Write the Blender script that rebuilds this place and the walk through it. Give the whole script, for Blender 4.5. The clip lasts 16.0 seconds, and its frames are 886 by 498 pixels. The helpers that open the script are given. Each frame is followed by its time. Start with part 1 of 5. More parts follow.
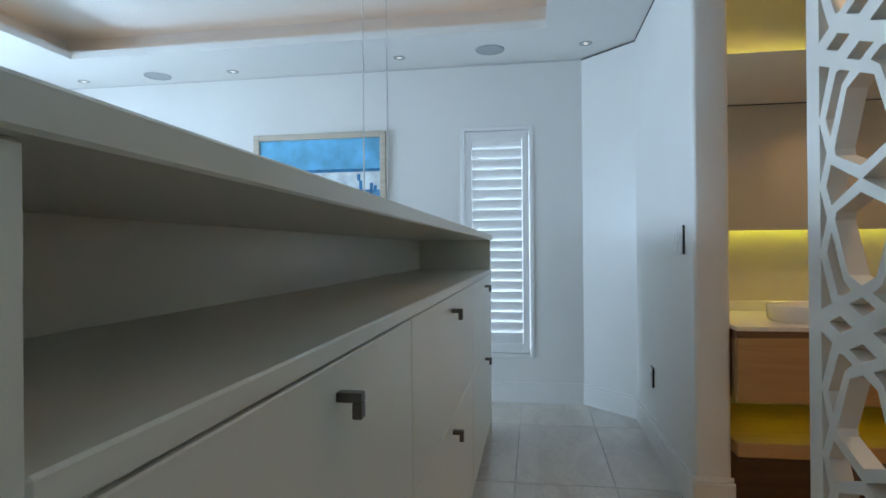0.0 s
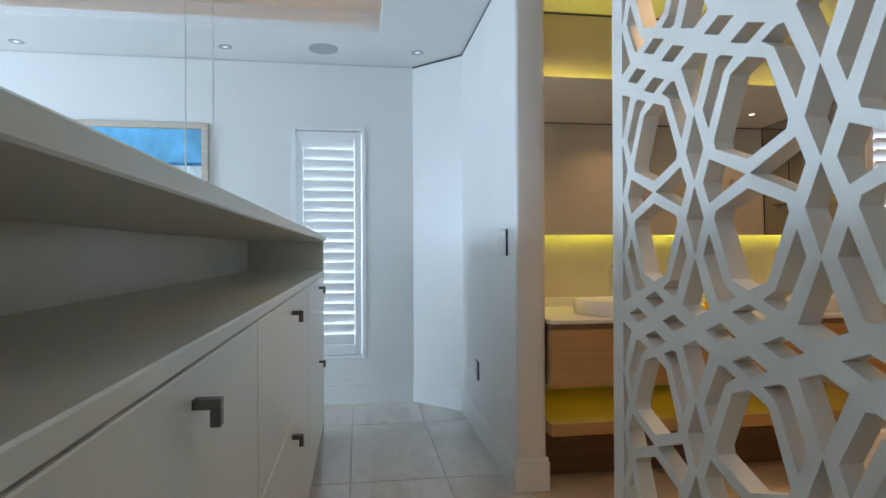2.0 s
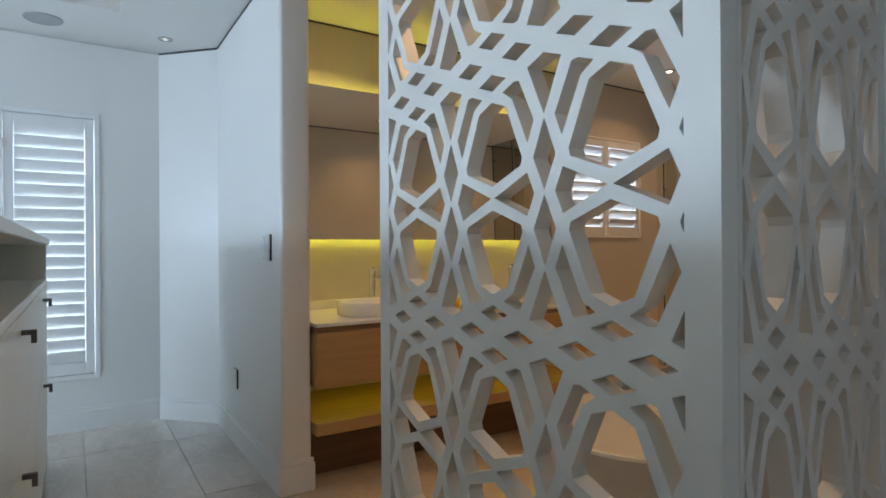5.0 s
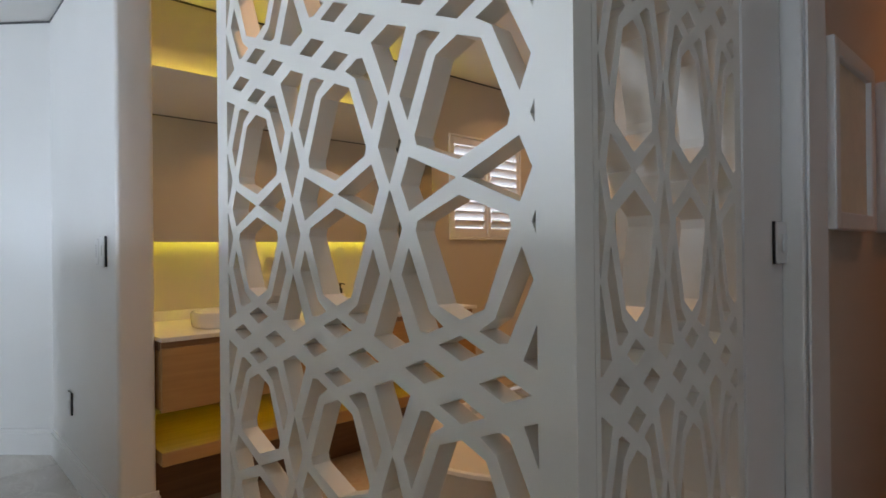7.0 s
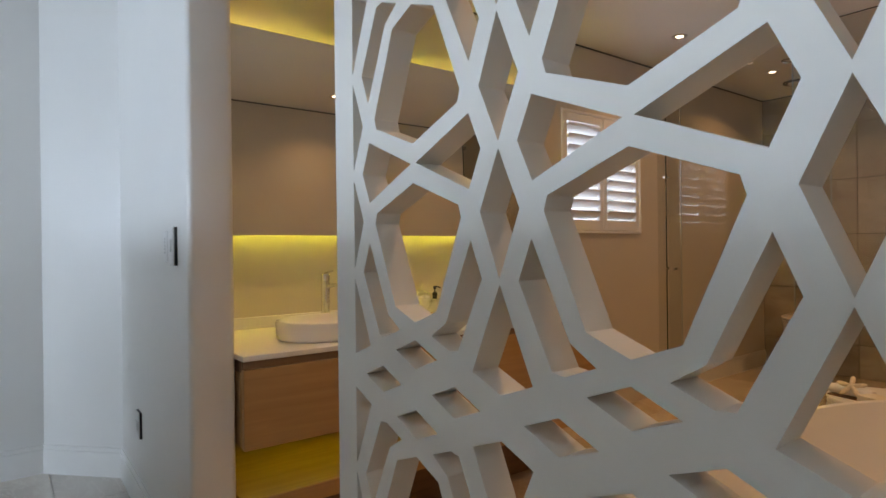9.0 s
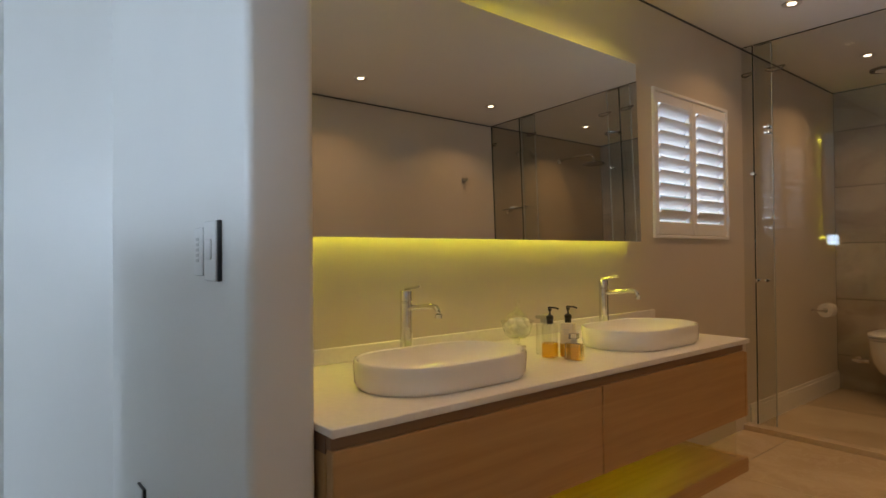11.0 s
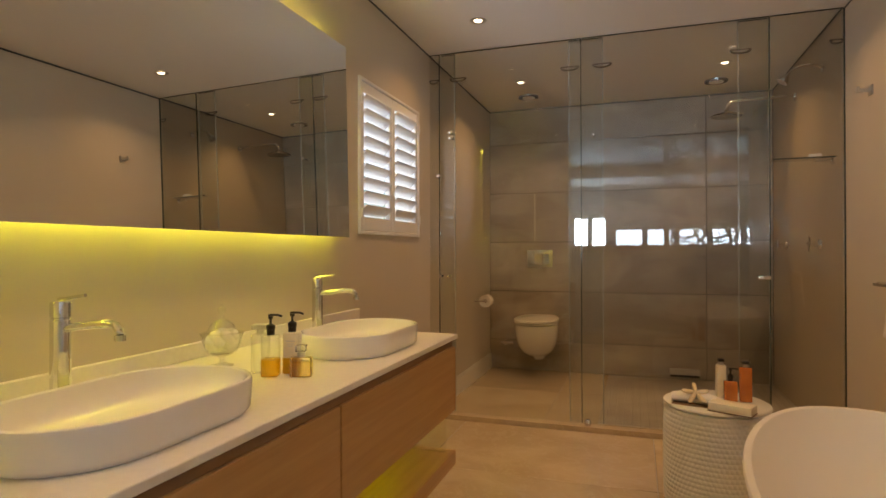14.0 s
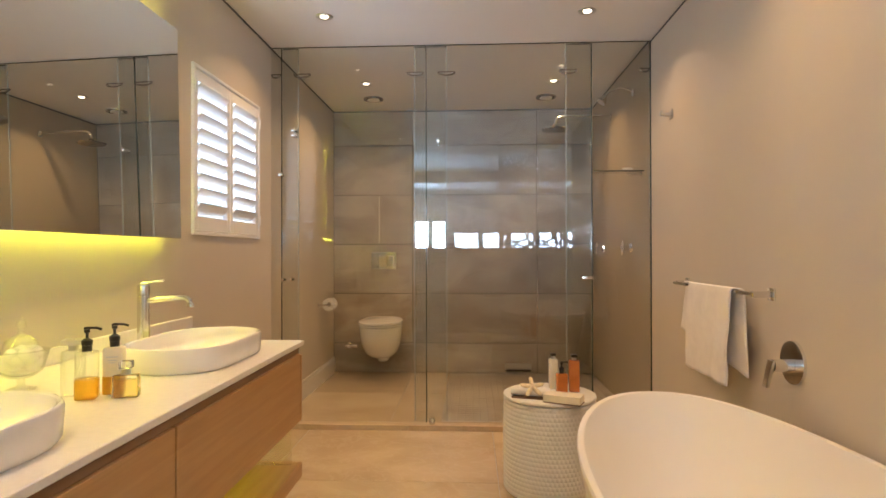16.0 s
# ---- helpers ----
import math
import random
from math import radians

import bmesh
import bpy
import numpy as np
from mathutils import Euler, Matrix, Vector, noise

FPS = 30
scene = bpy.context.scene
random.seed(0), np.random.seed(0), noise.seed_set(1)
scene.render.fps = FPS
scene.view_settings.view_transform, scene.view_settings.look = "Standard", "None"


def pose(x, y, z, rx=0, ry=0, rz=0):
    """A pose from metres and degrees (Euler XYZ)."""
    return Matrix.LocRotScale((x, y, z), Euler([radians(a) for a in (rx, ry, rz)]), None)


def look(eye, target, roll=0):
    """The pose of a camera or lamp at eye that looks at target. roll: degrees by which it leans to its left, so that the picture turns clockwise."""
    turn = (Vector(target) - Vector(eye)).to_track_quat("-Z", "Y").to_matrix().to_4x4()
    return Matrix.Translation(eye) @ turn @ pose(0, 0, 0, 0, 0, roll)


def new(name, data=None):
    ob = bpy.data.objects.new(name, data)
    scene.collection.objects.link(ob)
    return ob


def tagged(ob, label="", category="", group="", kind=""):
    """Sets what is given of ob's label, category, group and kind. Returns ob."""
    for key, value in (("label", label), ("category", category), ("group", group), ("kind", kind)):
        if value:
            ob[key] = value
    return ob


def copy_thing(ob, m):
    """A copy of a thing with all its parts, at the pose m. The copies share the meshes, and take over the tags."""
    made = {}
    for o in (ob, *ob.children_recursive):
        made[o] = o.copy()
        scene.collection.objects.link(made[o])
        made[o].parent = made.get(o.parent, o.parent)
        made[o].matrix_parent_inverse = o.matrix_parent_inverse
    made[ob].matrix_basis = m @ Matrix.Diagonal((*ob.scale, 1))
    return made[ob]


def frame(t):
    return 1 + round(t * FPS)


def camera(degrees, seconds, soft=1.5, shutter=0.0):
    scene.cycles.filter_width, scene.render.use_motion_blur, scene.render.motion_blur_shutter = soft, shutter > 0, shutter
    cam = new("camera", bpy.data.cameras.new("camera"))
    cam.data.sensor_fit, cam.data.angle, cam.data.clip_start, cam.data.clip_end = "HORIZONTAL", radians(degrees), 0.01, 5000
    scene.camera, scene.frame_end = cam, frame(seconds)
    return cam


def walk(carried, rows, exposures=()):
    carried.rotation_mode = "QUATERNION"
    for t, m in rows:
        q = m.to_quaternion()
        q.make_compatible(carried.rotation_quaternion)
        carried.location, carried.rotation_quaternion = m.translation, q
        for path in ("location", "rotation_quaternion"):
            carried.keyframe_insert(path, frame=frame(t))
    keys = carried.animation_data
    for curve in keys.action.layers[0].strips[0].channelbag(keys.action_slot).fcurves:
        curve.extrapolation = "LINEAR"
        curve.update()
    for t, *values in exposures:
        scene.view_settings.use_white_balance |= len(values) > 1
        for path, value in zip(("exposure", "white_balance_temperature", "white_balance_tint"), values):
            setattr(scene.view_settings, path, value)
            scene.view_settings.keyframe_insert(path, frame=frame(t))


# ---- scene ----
# ---------------------------------------------------------------- camera
cam = camera(75.02, 16.0, soft=1.6)
PATH = [
    (0.0, pose(0.135, 0.128, 1.131, 90.12, 0.49, 98.93)),
    (0.5, pose(0.144, 0.109, 1.129, 90.15, 0.42, 94.22)),
    (1.0, pose(0.158, 0.092, 1.130, 90.18, 0.29, 89.58)),
    (1.5, pose(0.166, 0.081, 1.131, 90.11, 0.38, 85.38)),
    (2.0, pose(0.159, 0.073, 1.128, 90.21, 0.23, 81.65)),
    (2.5, pose(0.159, 0.042, 1.135, 90.18, 0.36, 78.46)),
    (3.0, pose(0.177, 0.006, 1.139, 90.13, 0.31, 74.18)),
    (3.5, pose(0.199, -0.016, 1.144, 90.14, 0.35, 69.52)),
    (4.0, pose(0.206, -0.023, 1.148, 90.14, 0.31, 65.17)),
    (4.5, pose(0.217, -0.026, 1.150, 90.09, 0.31, 61.16)),
    (5.0, pose(0.226, -0.013, 1.155, 90.04, 0.36, 57.43)),
    (5.2, pose(0.220, -0.001, 1.155, 90.12, 0.25, 56.10)),
    (7.3, pose(0.109, 0.187, 1.158, 90.13, 0.68, 46.59)),
    (7.5, pose(0.060, 0.195, 1.154, 90.14, 0.56, 46.94)),
    (8.0, pose(-0.110, 0.227, 1.163, 90.07, 0.57, 48.69)),
    (8.5, pose(-0.292, 0.275, 1.166, 90.07, 0.44, 50.46)),
    (9.0, pose(-0.508, 0.347, 1.154, 89.88, 0.66, 53.06)),
    (9.5, pose(-0.728, 0.385, 1.153, 89.94, 0.21, 55.61)),
    (9.7, pose(-0.820, 0.386, 1.161, 89.93, 0.14, 56.13)),
    (11.8, pose(-1.565, 0.397, 1.150, 90.26, 0.35, 41.85)),
    (12.0, pose(-1.592, 0.392, 1.164, 89.92, 0.14, 38.90)),
    (12.5, pose(-1.650, 0.395, 1.170, 89.88, -0.02, 32.33)),
    (13.0, pose(-1.674, 0.468, 1.160, 90.10, 0.11, 27.48)),
    (13.5, pose(-1.692, 0.526, 1.152, 90.18, 0.19, 22.91)),
    (14.0, pose(-1.703, 0.554, 1.151, 90.19, 0.18, 18.53)),
    (14.5, pose(-1.712, 0.577, 1.151, 90.21, 0.16, 14.19)),
    (15.0, pose(-1.714, 0.585, 1.155, 90.17, -0.02, 10.64)),
    (15.5, pose(-1.723, 0.575, 1.156, 90.25, 0.06, 6.73)),
    (16.0, pose(-1.744, 0.577, 1.155, 90.33, 0.11, 2.80)),
]
walk(cam, PATH, [
    (0.0, 0.02, 6350, 9), (0.5, 0.24, 6350, 9), (1.0, 0.38, 6450, 11), (2.0, 0.27, 6550, 12), (2.6, 0.1, 6550, 12),
    (3.4, -0.2, 6600, 12), (4.1, -0.22, 6600, 12), (5.0, 0.1, 6650, 12), (7.5, 0.14, 7400, 20), (9.7, 0.08, 7050, 17),
    (11.8, -0.12, 6900, 15), (12.5, -0.14, 7350, 15), (13.0, -0.04, 7550, 15), (14.5, 0.62, 7350, 14), (16.0, 1.17, 6300, 12),
])

# ---------------------------------------------------------------- key dimensions (metres)
H = 2.52                      # ceiling height
XW, YW = -4.185, 0.484        # shuttered wall and its corner with the splayed wall
XD = -3.855                   # end of the splayed wall
YJ, YJI, XJ = 0.803, 0.949, -2.468   # switch wall: two faces and its free end
XL, XR = -3.074, -0.584       # vanity wall and towel wall
YG, YB = 4.356, 6.111         # glass partition, tiled back wall
XS0, XS1, YS = -1.395, -0.269, 0.79  # carved screen
YB0 = -4.6                    # wall behind, with the wide window
XE = 3.2                      # far side of the bedroom
YP = 1.64                     # doorway wall to the passage

# ---------------------------------------------------------------- world and lights
world = bpy.data.worlds.new("sky")
scene.world = world
world.use_nodes = True
_wn = world.node_tree.nodes
_sky = _wn.new("ShaderNodeTexSky")
_sky.sky_type = "NISHITA"
_sky.sun_disc = False
_sky.sun_elevation = radians(48)
_sky.sun_rotation = radians(200)
_wn["Background"].inputs[1].default_value = 0.1
world.node_tree.links.new(_sky.outputs[0], _wn["Background"].inputs[0])


def sun_lamp():
    d = bpy.data.lights.new("sun", "SUN")
    d.energy, d.angle, d.color = 2.5, radians(0.5), (1.0, 0.95, 0.88)
    ob = new("sun", d)
    ob.matrix_world = look((0, -8, 9), (0, 0, 0))
    return ob


sun_lamp()


def window_lamp(name, eye, target, sx, sy, power, color):
    d = bpy.data.lights.new(name, "AREA")
    d.shape, d.size, d.size_y, d.energy, d.color = "RECTANGLE", sx, sy, power, color
    ob = new(name, d)
    ob.matrix_world = look(eye, target)
    return ob


DAY = (0.555, 0.76, 1.0)
WARM = (1.0, 0.60, 0.28)
window_lamp("window_light_tall", (-2.65, YB0 - 0.06, 1.35), (-2.65, 0, 1.30), 0.72, 1.0, 100, DAY)
window_lamp("window_light_wide", (-0.6, YB0 - 0.06, 1.25), (-0.6, 0, 1.25), 3.1, 0.75, 98, DAY)
window_lamp("window_light_slim", (XW - 0.16, -0.14, 1.2), (0, -0.14, 1.2), 0.42, 1.6, 6, DAY)
window_lamp("window_light_bath", (XL - 0.17, 3.69, 1.65), (0, 3.69, 1.65), 0.8, 0.75, 4, DAY)


def downlight_lamp(x, y, z, power, color=WARM):
    d = bpy.data.lights.new("downlight_beam", "AREA")
    d.shape, d.size, d.energy, d.color, d.spread = "DISK", 0.07, power, color, radians(128)
    ob = new("downlight_beam", d)
    ob.matrix_world = look((x, y, z), (x, y, 0))
    return ob


# row y = 1.27 is unseen, added at equal spacing to warm the screen
BATH_LIGHTS = [(x, y) for y in (1.27, 2.57, 3.87, 5.2) for x in (-2.59, -1.085)]
for _x, _y in BATH_LIGHTS:
    downlight_lamp(_x, _y, H - 0.012, 3.0 if _y > YG else 2.25)

# ---------------------------------------------------------------- materials


def nodes_of(name):
    m = bpy.data.materials.new(name)
    m.use_nodes = True
    nt = m.node_tree
    return m, nt, nt.nodes["Principled BSDF"]


def paint(name, rgb, rough=0.5, metal=0.0, var=0.06, scale=3.0, bump=0.02, fine=180.0, coat=0.0):
    """Plain finish with soft large-scale variation and a fine relief."""
    m, nt, b = nodes_of(name)
    N, L = nt.nodes, nt.links
    tc = N.new("ShaderNodeTexCoord")
    n1 = N.new("ShaderNodeTexNoise")
    n1.inputs["Scale"].default_value, n1.inputs["Detail"].default_value = scale, 5
    L.new(tc.outputs["Object"], n1.inputs["Vector"])
    ramp = N.new("ShaderNodeValToRGB")
    ramp.color_ramp.elements[0].position, ramp.color_ramp.elements[1].position = 0.3, 0.7
    ramp.color_ramp.elements[0].color = (*[c * (1 - var) for c in rgb], 1)
    ramp.color_ramp.elements[1].color = (*[min(1, c * (1 + var)) for c in rgb], 1)
    L.new(n1.outputs["Fac"], ramp.inputs["Fac"])
    L.new(ramp.outputs["Color"], b.inputs["Base Color"])
    b.inputs["Roughness"].default_value, b.inputs["Metallic"].default_value = rough, metal
    b.inputs["Coat Weight"].default_value = coat
    if bump:
        n2 = N.new("ShaderNodeTexNoise")
        n2.inputs["Scale"].default_value, n2.inputs["Detail"].default_value = fine, 3
        L.new(tc.outputs["Object"], n2.inputs["Vector"])
        bp = N.new("ShaderNodeBump")
        bp.inputs["Strength"].default_value, bp.inputs["Distance"].default_value = bump * 10, 0.001
        L.new(n2.outputs["Fac"], bp.inputs["Height"])
        L.new(bp.outputs["Normal"], b.inputs["Normal"])
    return m


def stone(name, c1, c2, vein, rough, stretch=(1, 1, 1), scale=2.0, per_piece=0.08):
    """Stone-look porcelain: clouds, drawn-out veins, small change from tile to tile."""
    m, nt, b = nodes_of(name)
    N, L = nt.nodes, nt.links
    tc = N.new("ShaderNodeTexCoord")
    oi = N.new("ShaderNodeObjectInfo")
    add = N.new("ShaderNodeVectorMath")
    add.operation = "MULTIPLY_ADD"
    comb = N.new("ShaderNodeCombineXYZ")
    for i in range(3):
        L.new(oi.outputs["Random"], comb.inputs[i])
    add.inputs[1].default_value = (37, 53, 71)
    L.new(comb.outputs[0], add.inputs[0])
    L.new(tc.outputs["Object"], add.inputs[2])
    mp = N.new("ShaderNodeMapping")
    mp.inputs["Scale"].default_value = stretch
    L.new(add.outputs[0], mp.inputs["Vector"])
    n1 = N.new("ShaderNodeTexNoise")
    n1.inputs["Scale"].default_value, n1.inputs["Detail"].default_value, n1.inputs["Distortion"].default_value = scale, 8, 0.6
    L.new(mp.outputs[0], n1.inputs["Vector"])
    r = N.new("ShaderNodeValToRGB")
    r.color_ramp.elements[0].position, r.color_ramp.elements[1].position = 0.32, 0.68
    r.color_ramp.elements[0].color, r.color_ramp.elements[1].color = (*c1, 1), (*c2, 1)
    L.new(n1.outputs["Fac"], r.inputs["Fac"])
    n2 = N.new("ShaderNodeTexNoise")
    n2.inputs["Scale"].default_value, n2.inputs["Detail"].default_value, n2.inputs["Distortion"].default_value = scale * 2.3, 6, 1.6
    L.new(mp.outputs[0], n2.inputs["Vector"])
    r2 = N.new("ShaderNodeValToRGB")
    e = r2.color_ramp.elements
    e[0].position, e[1].position = 0.46, 0.5
    e[0].color, e[1].color = (0, 0, 0, 1), (1, 1, 1, 1)
    x = e.new(0.54)
    x.color = (0, 0, 0, 1)
    L.new(n2.outputs["Fac"], r2.inputs["Fac"])
    mix = N.new("ShaderNodeMix")
    mix.data_type = "RGBA"
    mul = N.new("ShaderNodeMath")
    mul.operation = "MULTIPLY"
    mul.inputs[1].default_value = 0.35
    L.new(r2.outputs["Color"], mul.inputs[0])
    L.new(mul.outputs[0], mix.inputs["Factor"])
    L.new(r.outputs["Color"], mix.inputs["A"])
    mix.inputs["B"].default_value = (*vein, 1)
    hsv = N.new("ShaderNodeHueSaturation")
    mr = N.new("ShaderNodeMapRange")
    mr.inputs["To Min"].default_value, mr.inputs["To Max"].default_value = 1 - per_piece, 1 + per_piece
    L.new(oi.outputs["Random"], mr.inputs["Value"])
    L.new(mr.outputs[0], hsv.inputs["Value"])
    L.new(mix.outputs["Result"], hsv.inputs["Color"])
    L.new(hsv.outputs[0], b.inputs["Base Color"])
    rr = N.new("ShaderNodeMapRange")
    rr.inputs["To Min"].default_value, rr.inputs["To Max"].default_value = rough * 0.8, rough * 1.3
    L.new(n1.outputs["Fac"], rr.inputs["Value"])
    L.new(rr.outputs[0], b.inputs["Roughness"])
    bp = N.new("ShaderNodeBump")
    bp.inputs["Strength"].default_value, bp.inputs["Distance"].default_value = 0.05, 0.002
    L.new(n2.outputs["Fac"], bp.inputs["Height"])
    L.new(bp.outputs["Normal"], b.inputs["Normal"])
    return m


def wood(name, c1, c2, rough=0.42, along="y"):
    m, nt, b = nodes_of(name)
    N, L = nt.nodes, nt.links
    tc = N.new("ShaderNodeTexCoord")
    mp = N.new("ShaderNodeMapping")
    mp.inputs["Scale"].default_value = (22, 1.2, 22) if along == "y" else (1.2, 22, 22)
    L.new(tc.outputs["Object"], mp.inputs["Vector"])
    n1 = N.new("ShaderNodeTexNoise")
    n1.inputs["Scale"].default_value, n1.inputs["Detail"].default_value, n1.inputs["Distortion"].default_value = 1.6, 8, 0.8
    L.new(mp.outputs[0], n1.inputs["Vector"])
    r = N.new("ShaderNodeValToRGB")
    r.color_ramp.elements[0].position, r.color_ramp.elements[1].position = 0.3, 0.72
    r.color_ramp.elements[0].color, r.color_ramp.elements[1].color = (*c1, 1), (*c2, 1)
    L.new(n1.outputs["Fac"], r.inputs["Fac"])
    L.new(r.outputs["Color"], b.inputs["Base Color"])
    b.inputs["Roughness"].default_value = rough
    bp = N.new("ShaderNodeBump")
    bp.inputs["Strength"].default_value, bp.inputs["Distance"].default_value = 0.15, 0.001
    L.new(n1.outputs["Fac"], bp.inputs["Height"])
    L.new(bp.outputs["Normal"], b.inputs["Normal"])
    return m


def glass_block(name):
    """Thick clear glass that bends what is behind it."""
    m, nt, b = nodes_of(name)
    b.inputs["Base Color"].default_value = (0.97, 0.985, 0.96, 1)
    b.inputs["Roughness"].default_value = 0.015
    b.inputs["IOR"].default_value = 1.46
    b.inputs["Transmission Weight"].default_value = 1.0
    return m


def sheet_glass(name, tint, gloss_rough=0.0, face=0.05):
    """Flat pane: clear tinted transmission with a Fresnel reflection."""
    m, nt, b = nodes_of(name)
    N, L = nt.nodes, nt.links
    N.remove(b)
    tr = N.new("ShaderNodeBsdfTransparent")
    tr.inputs[0].default_value = (*tint, 1)
    gl = N.new("ShaderNodeBsdfGlossy")
    gl.inputs["Roughness"].default_value = gloss_rough
    lw = N.new("ShaderNodeLayerWeight")
    pw = N.new("ShaderNodeMath")
    pw.operation = "POWER"
    pw.inputs[1].default_value = 5.0
    L.new(lw.outputs["Facing"], pw.inputs[0])
    fr = N.new("ShaderNodeMath")
    fr.operation = "MULTIPLY_ADD"
    fr.inputs[1].default_value, fr.inputs[2].default_value = 0.95, face
    L.new(pw.outputs[0], fr.inputs[0])
    mx = N.new("ShaderNodeMixShader")
    L.new(fr.outputs[0], mx.inputs[0])
    L.new(tr.outputs[0], mx.inputs[1])
    L.new(gl.outputs[0], mx.inputs[2])
    L.new(mx.outputs[0], N["Material Output"].inputs["Surface"])
    return m


def glow(name, rgb, strength):
    m, nt, b = nodes_of(name)
    b.inputs["Base Color"].default_value = (*rgb, 1)
    b.inputs["Emission Color"].default_value = (*rgb, 1)
    b.inputs["Emission Strength"].default_value = strength
    return m


M_WALL = paint("wall_paint", (0.80, 0.79, 0.76), 0.33, var=0.025, scale=1.2, bump=0.012, fine=140)
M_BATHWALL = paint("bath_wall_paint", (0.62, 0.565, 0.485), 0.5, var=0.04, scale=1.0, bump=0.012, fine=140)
# stone brown, with the dimming by the shower glass mixed into the colour
M_SIDE = paint("dimmed_side_stone", (0.44, 0.375, 0.285), 0.42, var=0.08, scale=1.6, bump=0.012, fine=140)
M_CEIL = paint("ceiling_paint", (0.78, 0.77, 0.745), 0.7, var=0.015, scale=1.0, bump=0.01)
M_TRIM = paint("trim_paint", (0.82, 0.81, 0.78), 0.35, var=0.02, scale=4, bump=0.006)
# near-black paint that stands for the shade inside narrow gaps
M_GAPSHADE = paint("painted_gap_shade", (0.10, 0.10, 0.10), 0.8, var=0.2, scale=20, bump=0)
M_SCREEN = paint("screen_lacquer", (0.80, 0.77, 0.70), 0.38, var=0.025, scale=2.5, bump=0.008, fine=220)
M_DRESS = paint("dresser_lacquer", (0.78, 0.775, 0.67), 0.3, var=0.03, scale=2.0, bump=0.006)
M_BRONZE = paint("handle_bronze", (0.16, 0.14, 0.12), 0.35, metal=0.9, var=0.15, scale=30, bump=0.01)
M_FLOOR = stone("floor_porcelain", (0.53, 0.48, 0.42), (0.68, 0.63, 0.56), (0.75, 0.71, 0.64), 0.2, (1, 2.2, 1), 1.6)
M_BFLOOR = stone("bath_floor_travertine", (0.49, 0.38, 0.255), (0.60, 0.48, 0.335), (0.64, 0.53, 0.395), 0.17, (1.1, 1.35, 1), 2.2)
M_GROUT = paint("grout", (0.12, 0.105, 0.09), 0.9, var=0.12, scale=15, bump=0.05, fine=400)
M_GROUTF = paint("floor_grout", (0.46, 0.43, 0.385), 0.9, var=0.12, scale=15, bump=0.05, fine=400)
M_TILE = stone("wall_porcelain", (0.31, 0.265, 0.215), (0.50, 0.445, 0.37), (0.25, 0.205, 0.16), 0.5, (0.9, 0.9, 1.6), 1.9, 0.06)
M_TEAK = wood("oak_veneer", (0.44, 0.25, 0.10), (0.53, 0.315, 0.135))
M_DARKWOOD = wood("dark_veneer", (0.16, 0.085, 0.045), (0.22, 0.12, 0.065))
# oak darkened to carry the shade under the vanity top
M_RAILSHADE = wood("shaded_rail_veneer", (0.22, 0.125, 0.07), (0.28, 0.165, 0.09))
M_TOP = paint("quartz_top", (0.82, 0.80, 0.76), 0.28, var=0.03, scale=60, bump=0.004, fine=500)
M_CERAMIC = paint("white_ceramic", (0.86, 0.85, 0.82), 0.12, var=0.01, scale=3, bump=0, coat=0.0)
M_TUB = paint("tub_resin", (0.86, 0.84, 0.80), 0.32, var=0.012, scale=2, bump=0.004)
M_CHROME = paint("chrome", (0.78, 0.78, 0.78), 0.05, metal=1.0, var=0.02, scale=8, bump=0)
M_STEEL = paint("brushed_steel", (0.62, 0.61, 0.58), 0.3, metal=1.0, var=0.05, scale=40, bump=0.01)
M_GUNMETAL = paint("dull_chrome", (0.30, 0.29, 0.27), 0.25, metal=1.0, var=0.05, scale=40, bump=0)
M_MIRROR = paint("mirror_silver", (0.82, 0.82, 0.75), 0.0, metal=1.0, var=0.0, bump=0)
M_PANE = sheet_glass("shower_glass", (0.945, 0.958, 0.947), 0.0, 0.05)
M_PALEEDGE = paint("glass_edge_pale", (0.45, 0.50, 0.48), 0.15, var=0.1, bump=0)
M_GLASSEDGE = paint("glass_edge", (0.025, 0.045, 0.036), 0.15, var=0.1, bump=0)
M_CLEAR = sheet_glass("clear_glass", (0.985, 0.99, 0.98), 0.01, 0.14)
M_GLASS = glass_block("blown_glass")
M_AMBER = sheet_glass("amber_liquid", (0.98, 0.72, 0.16), 0.05, 0.08)
M_ORANGE = paint("orange_bottle", (0.56, 0.17, 0.035), 0.15, var=0.12, scale=20, bump=0, coat=0.6)
M_PALE = paint("pale_label", (0.80, 0.74, 0.58), 0.35, var=0.05, scale=20, bump=0)
M_BLACK = paint("black_plastic", (0.02, 0.018, 0.016), 0.3, var=0.1, scale=20, bump=0)
M_TOWEL = paint("towel_cotton", (0.90, 0.88, 0.85), 0.95, var=0.03, scale=25, bump=0.03, fine=900)
M_STOOL = paint("stool_glaze", (0.78, 0.77, 0.72), 0.3, var=0.04, scale=8, bump=0)
M_SHUTTER = paint("shutter_paint", (0.84, 0.84, 0.83), 0.4, var=0.015, scale=5, bump=0.005)
M_LED = glow("led_strip", (0.91, 0.90, 0.09), 13.5)
M_LEDLOW = glow("led_strip_low", (0.76, 0.88, 0.02), 5.5)
M_LAMP = glow("downlight_led", (1.0, 0.84, 0.64), 5.0)
M_LAMPDAY = glow("downlight_white", (1.0, 0.92, 0.8), 1.6)
M_COVE = glow("cove_led", (1.0, 0.64, 0.32), 1.5)
M_SKYBATH = glow("soft_sky", (0.80, 0.86, 1.0), 1.1)
M_SKYDIM = glow("dimmed_sky", (0.75, 0.84, 1.0), 0.38)
M_SKYGLOW = glow("bright_sky", (0.75, 0.88, 1.0), 1.8)
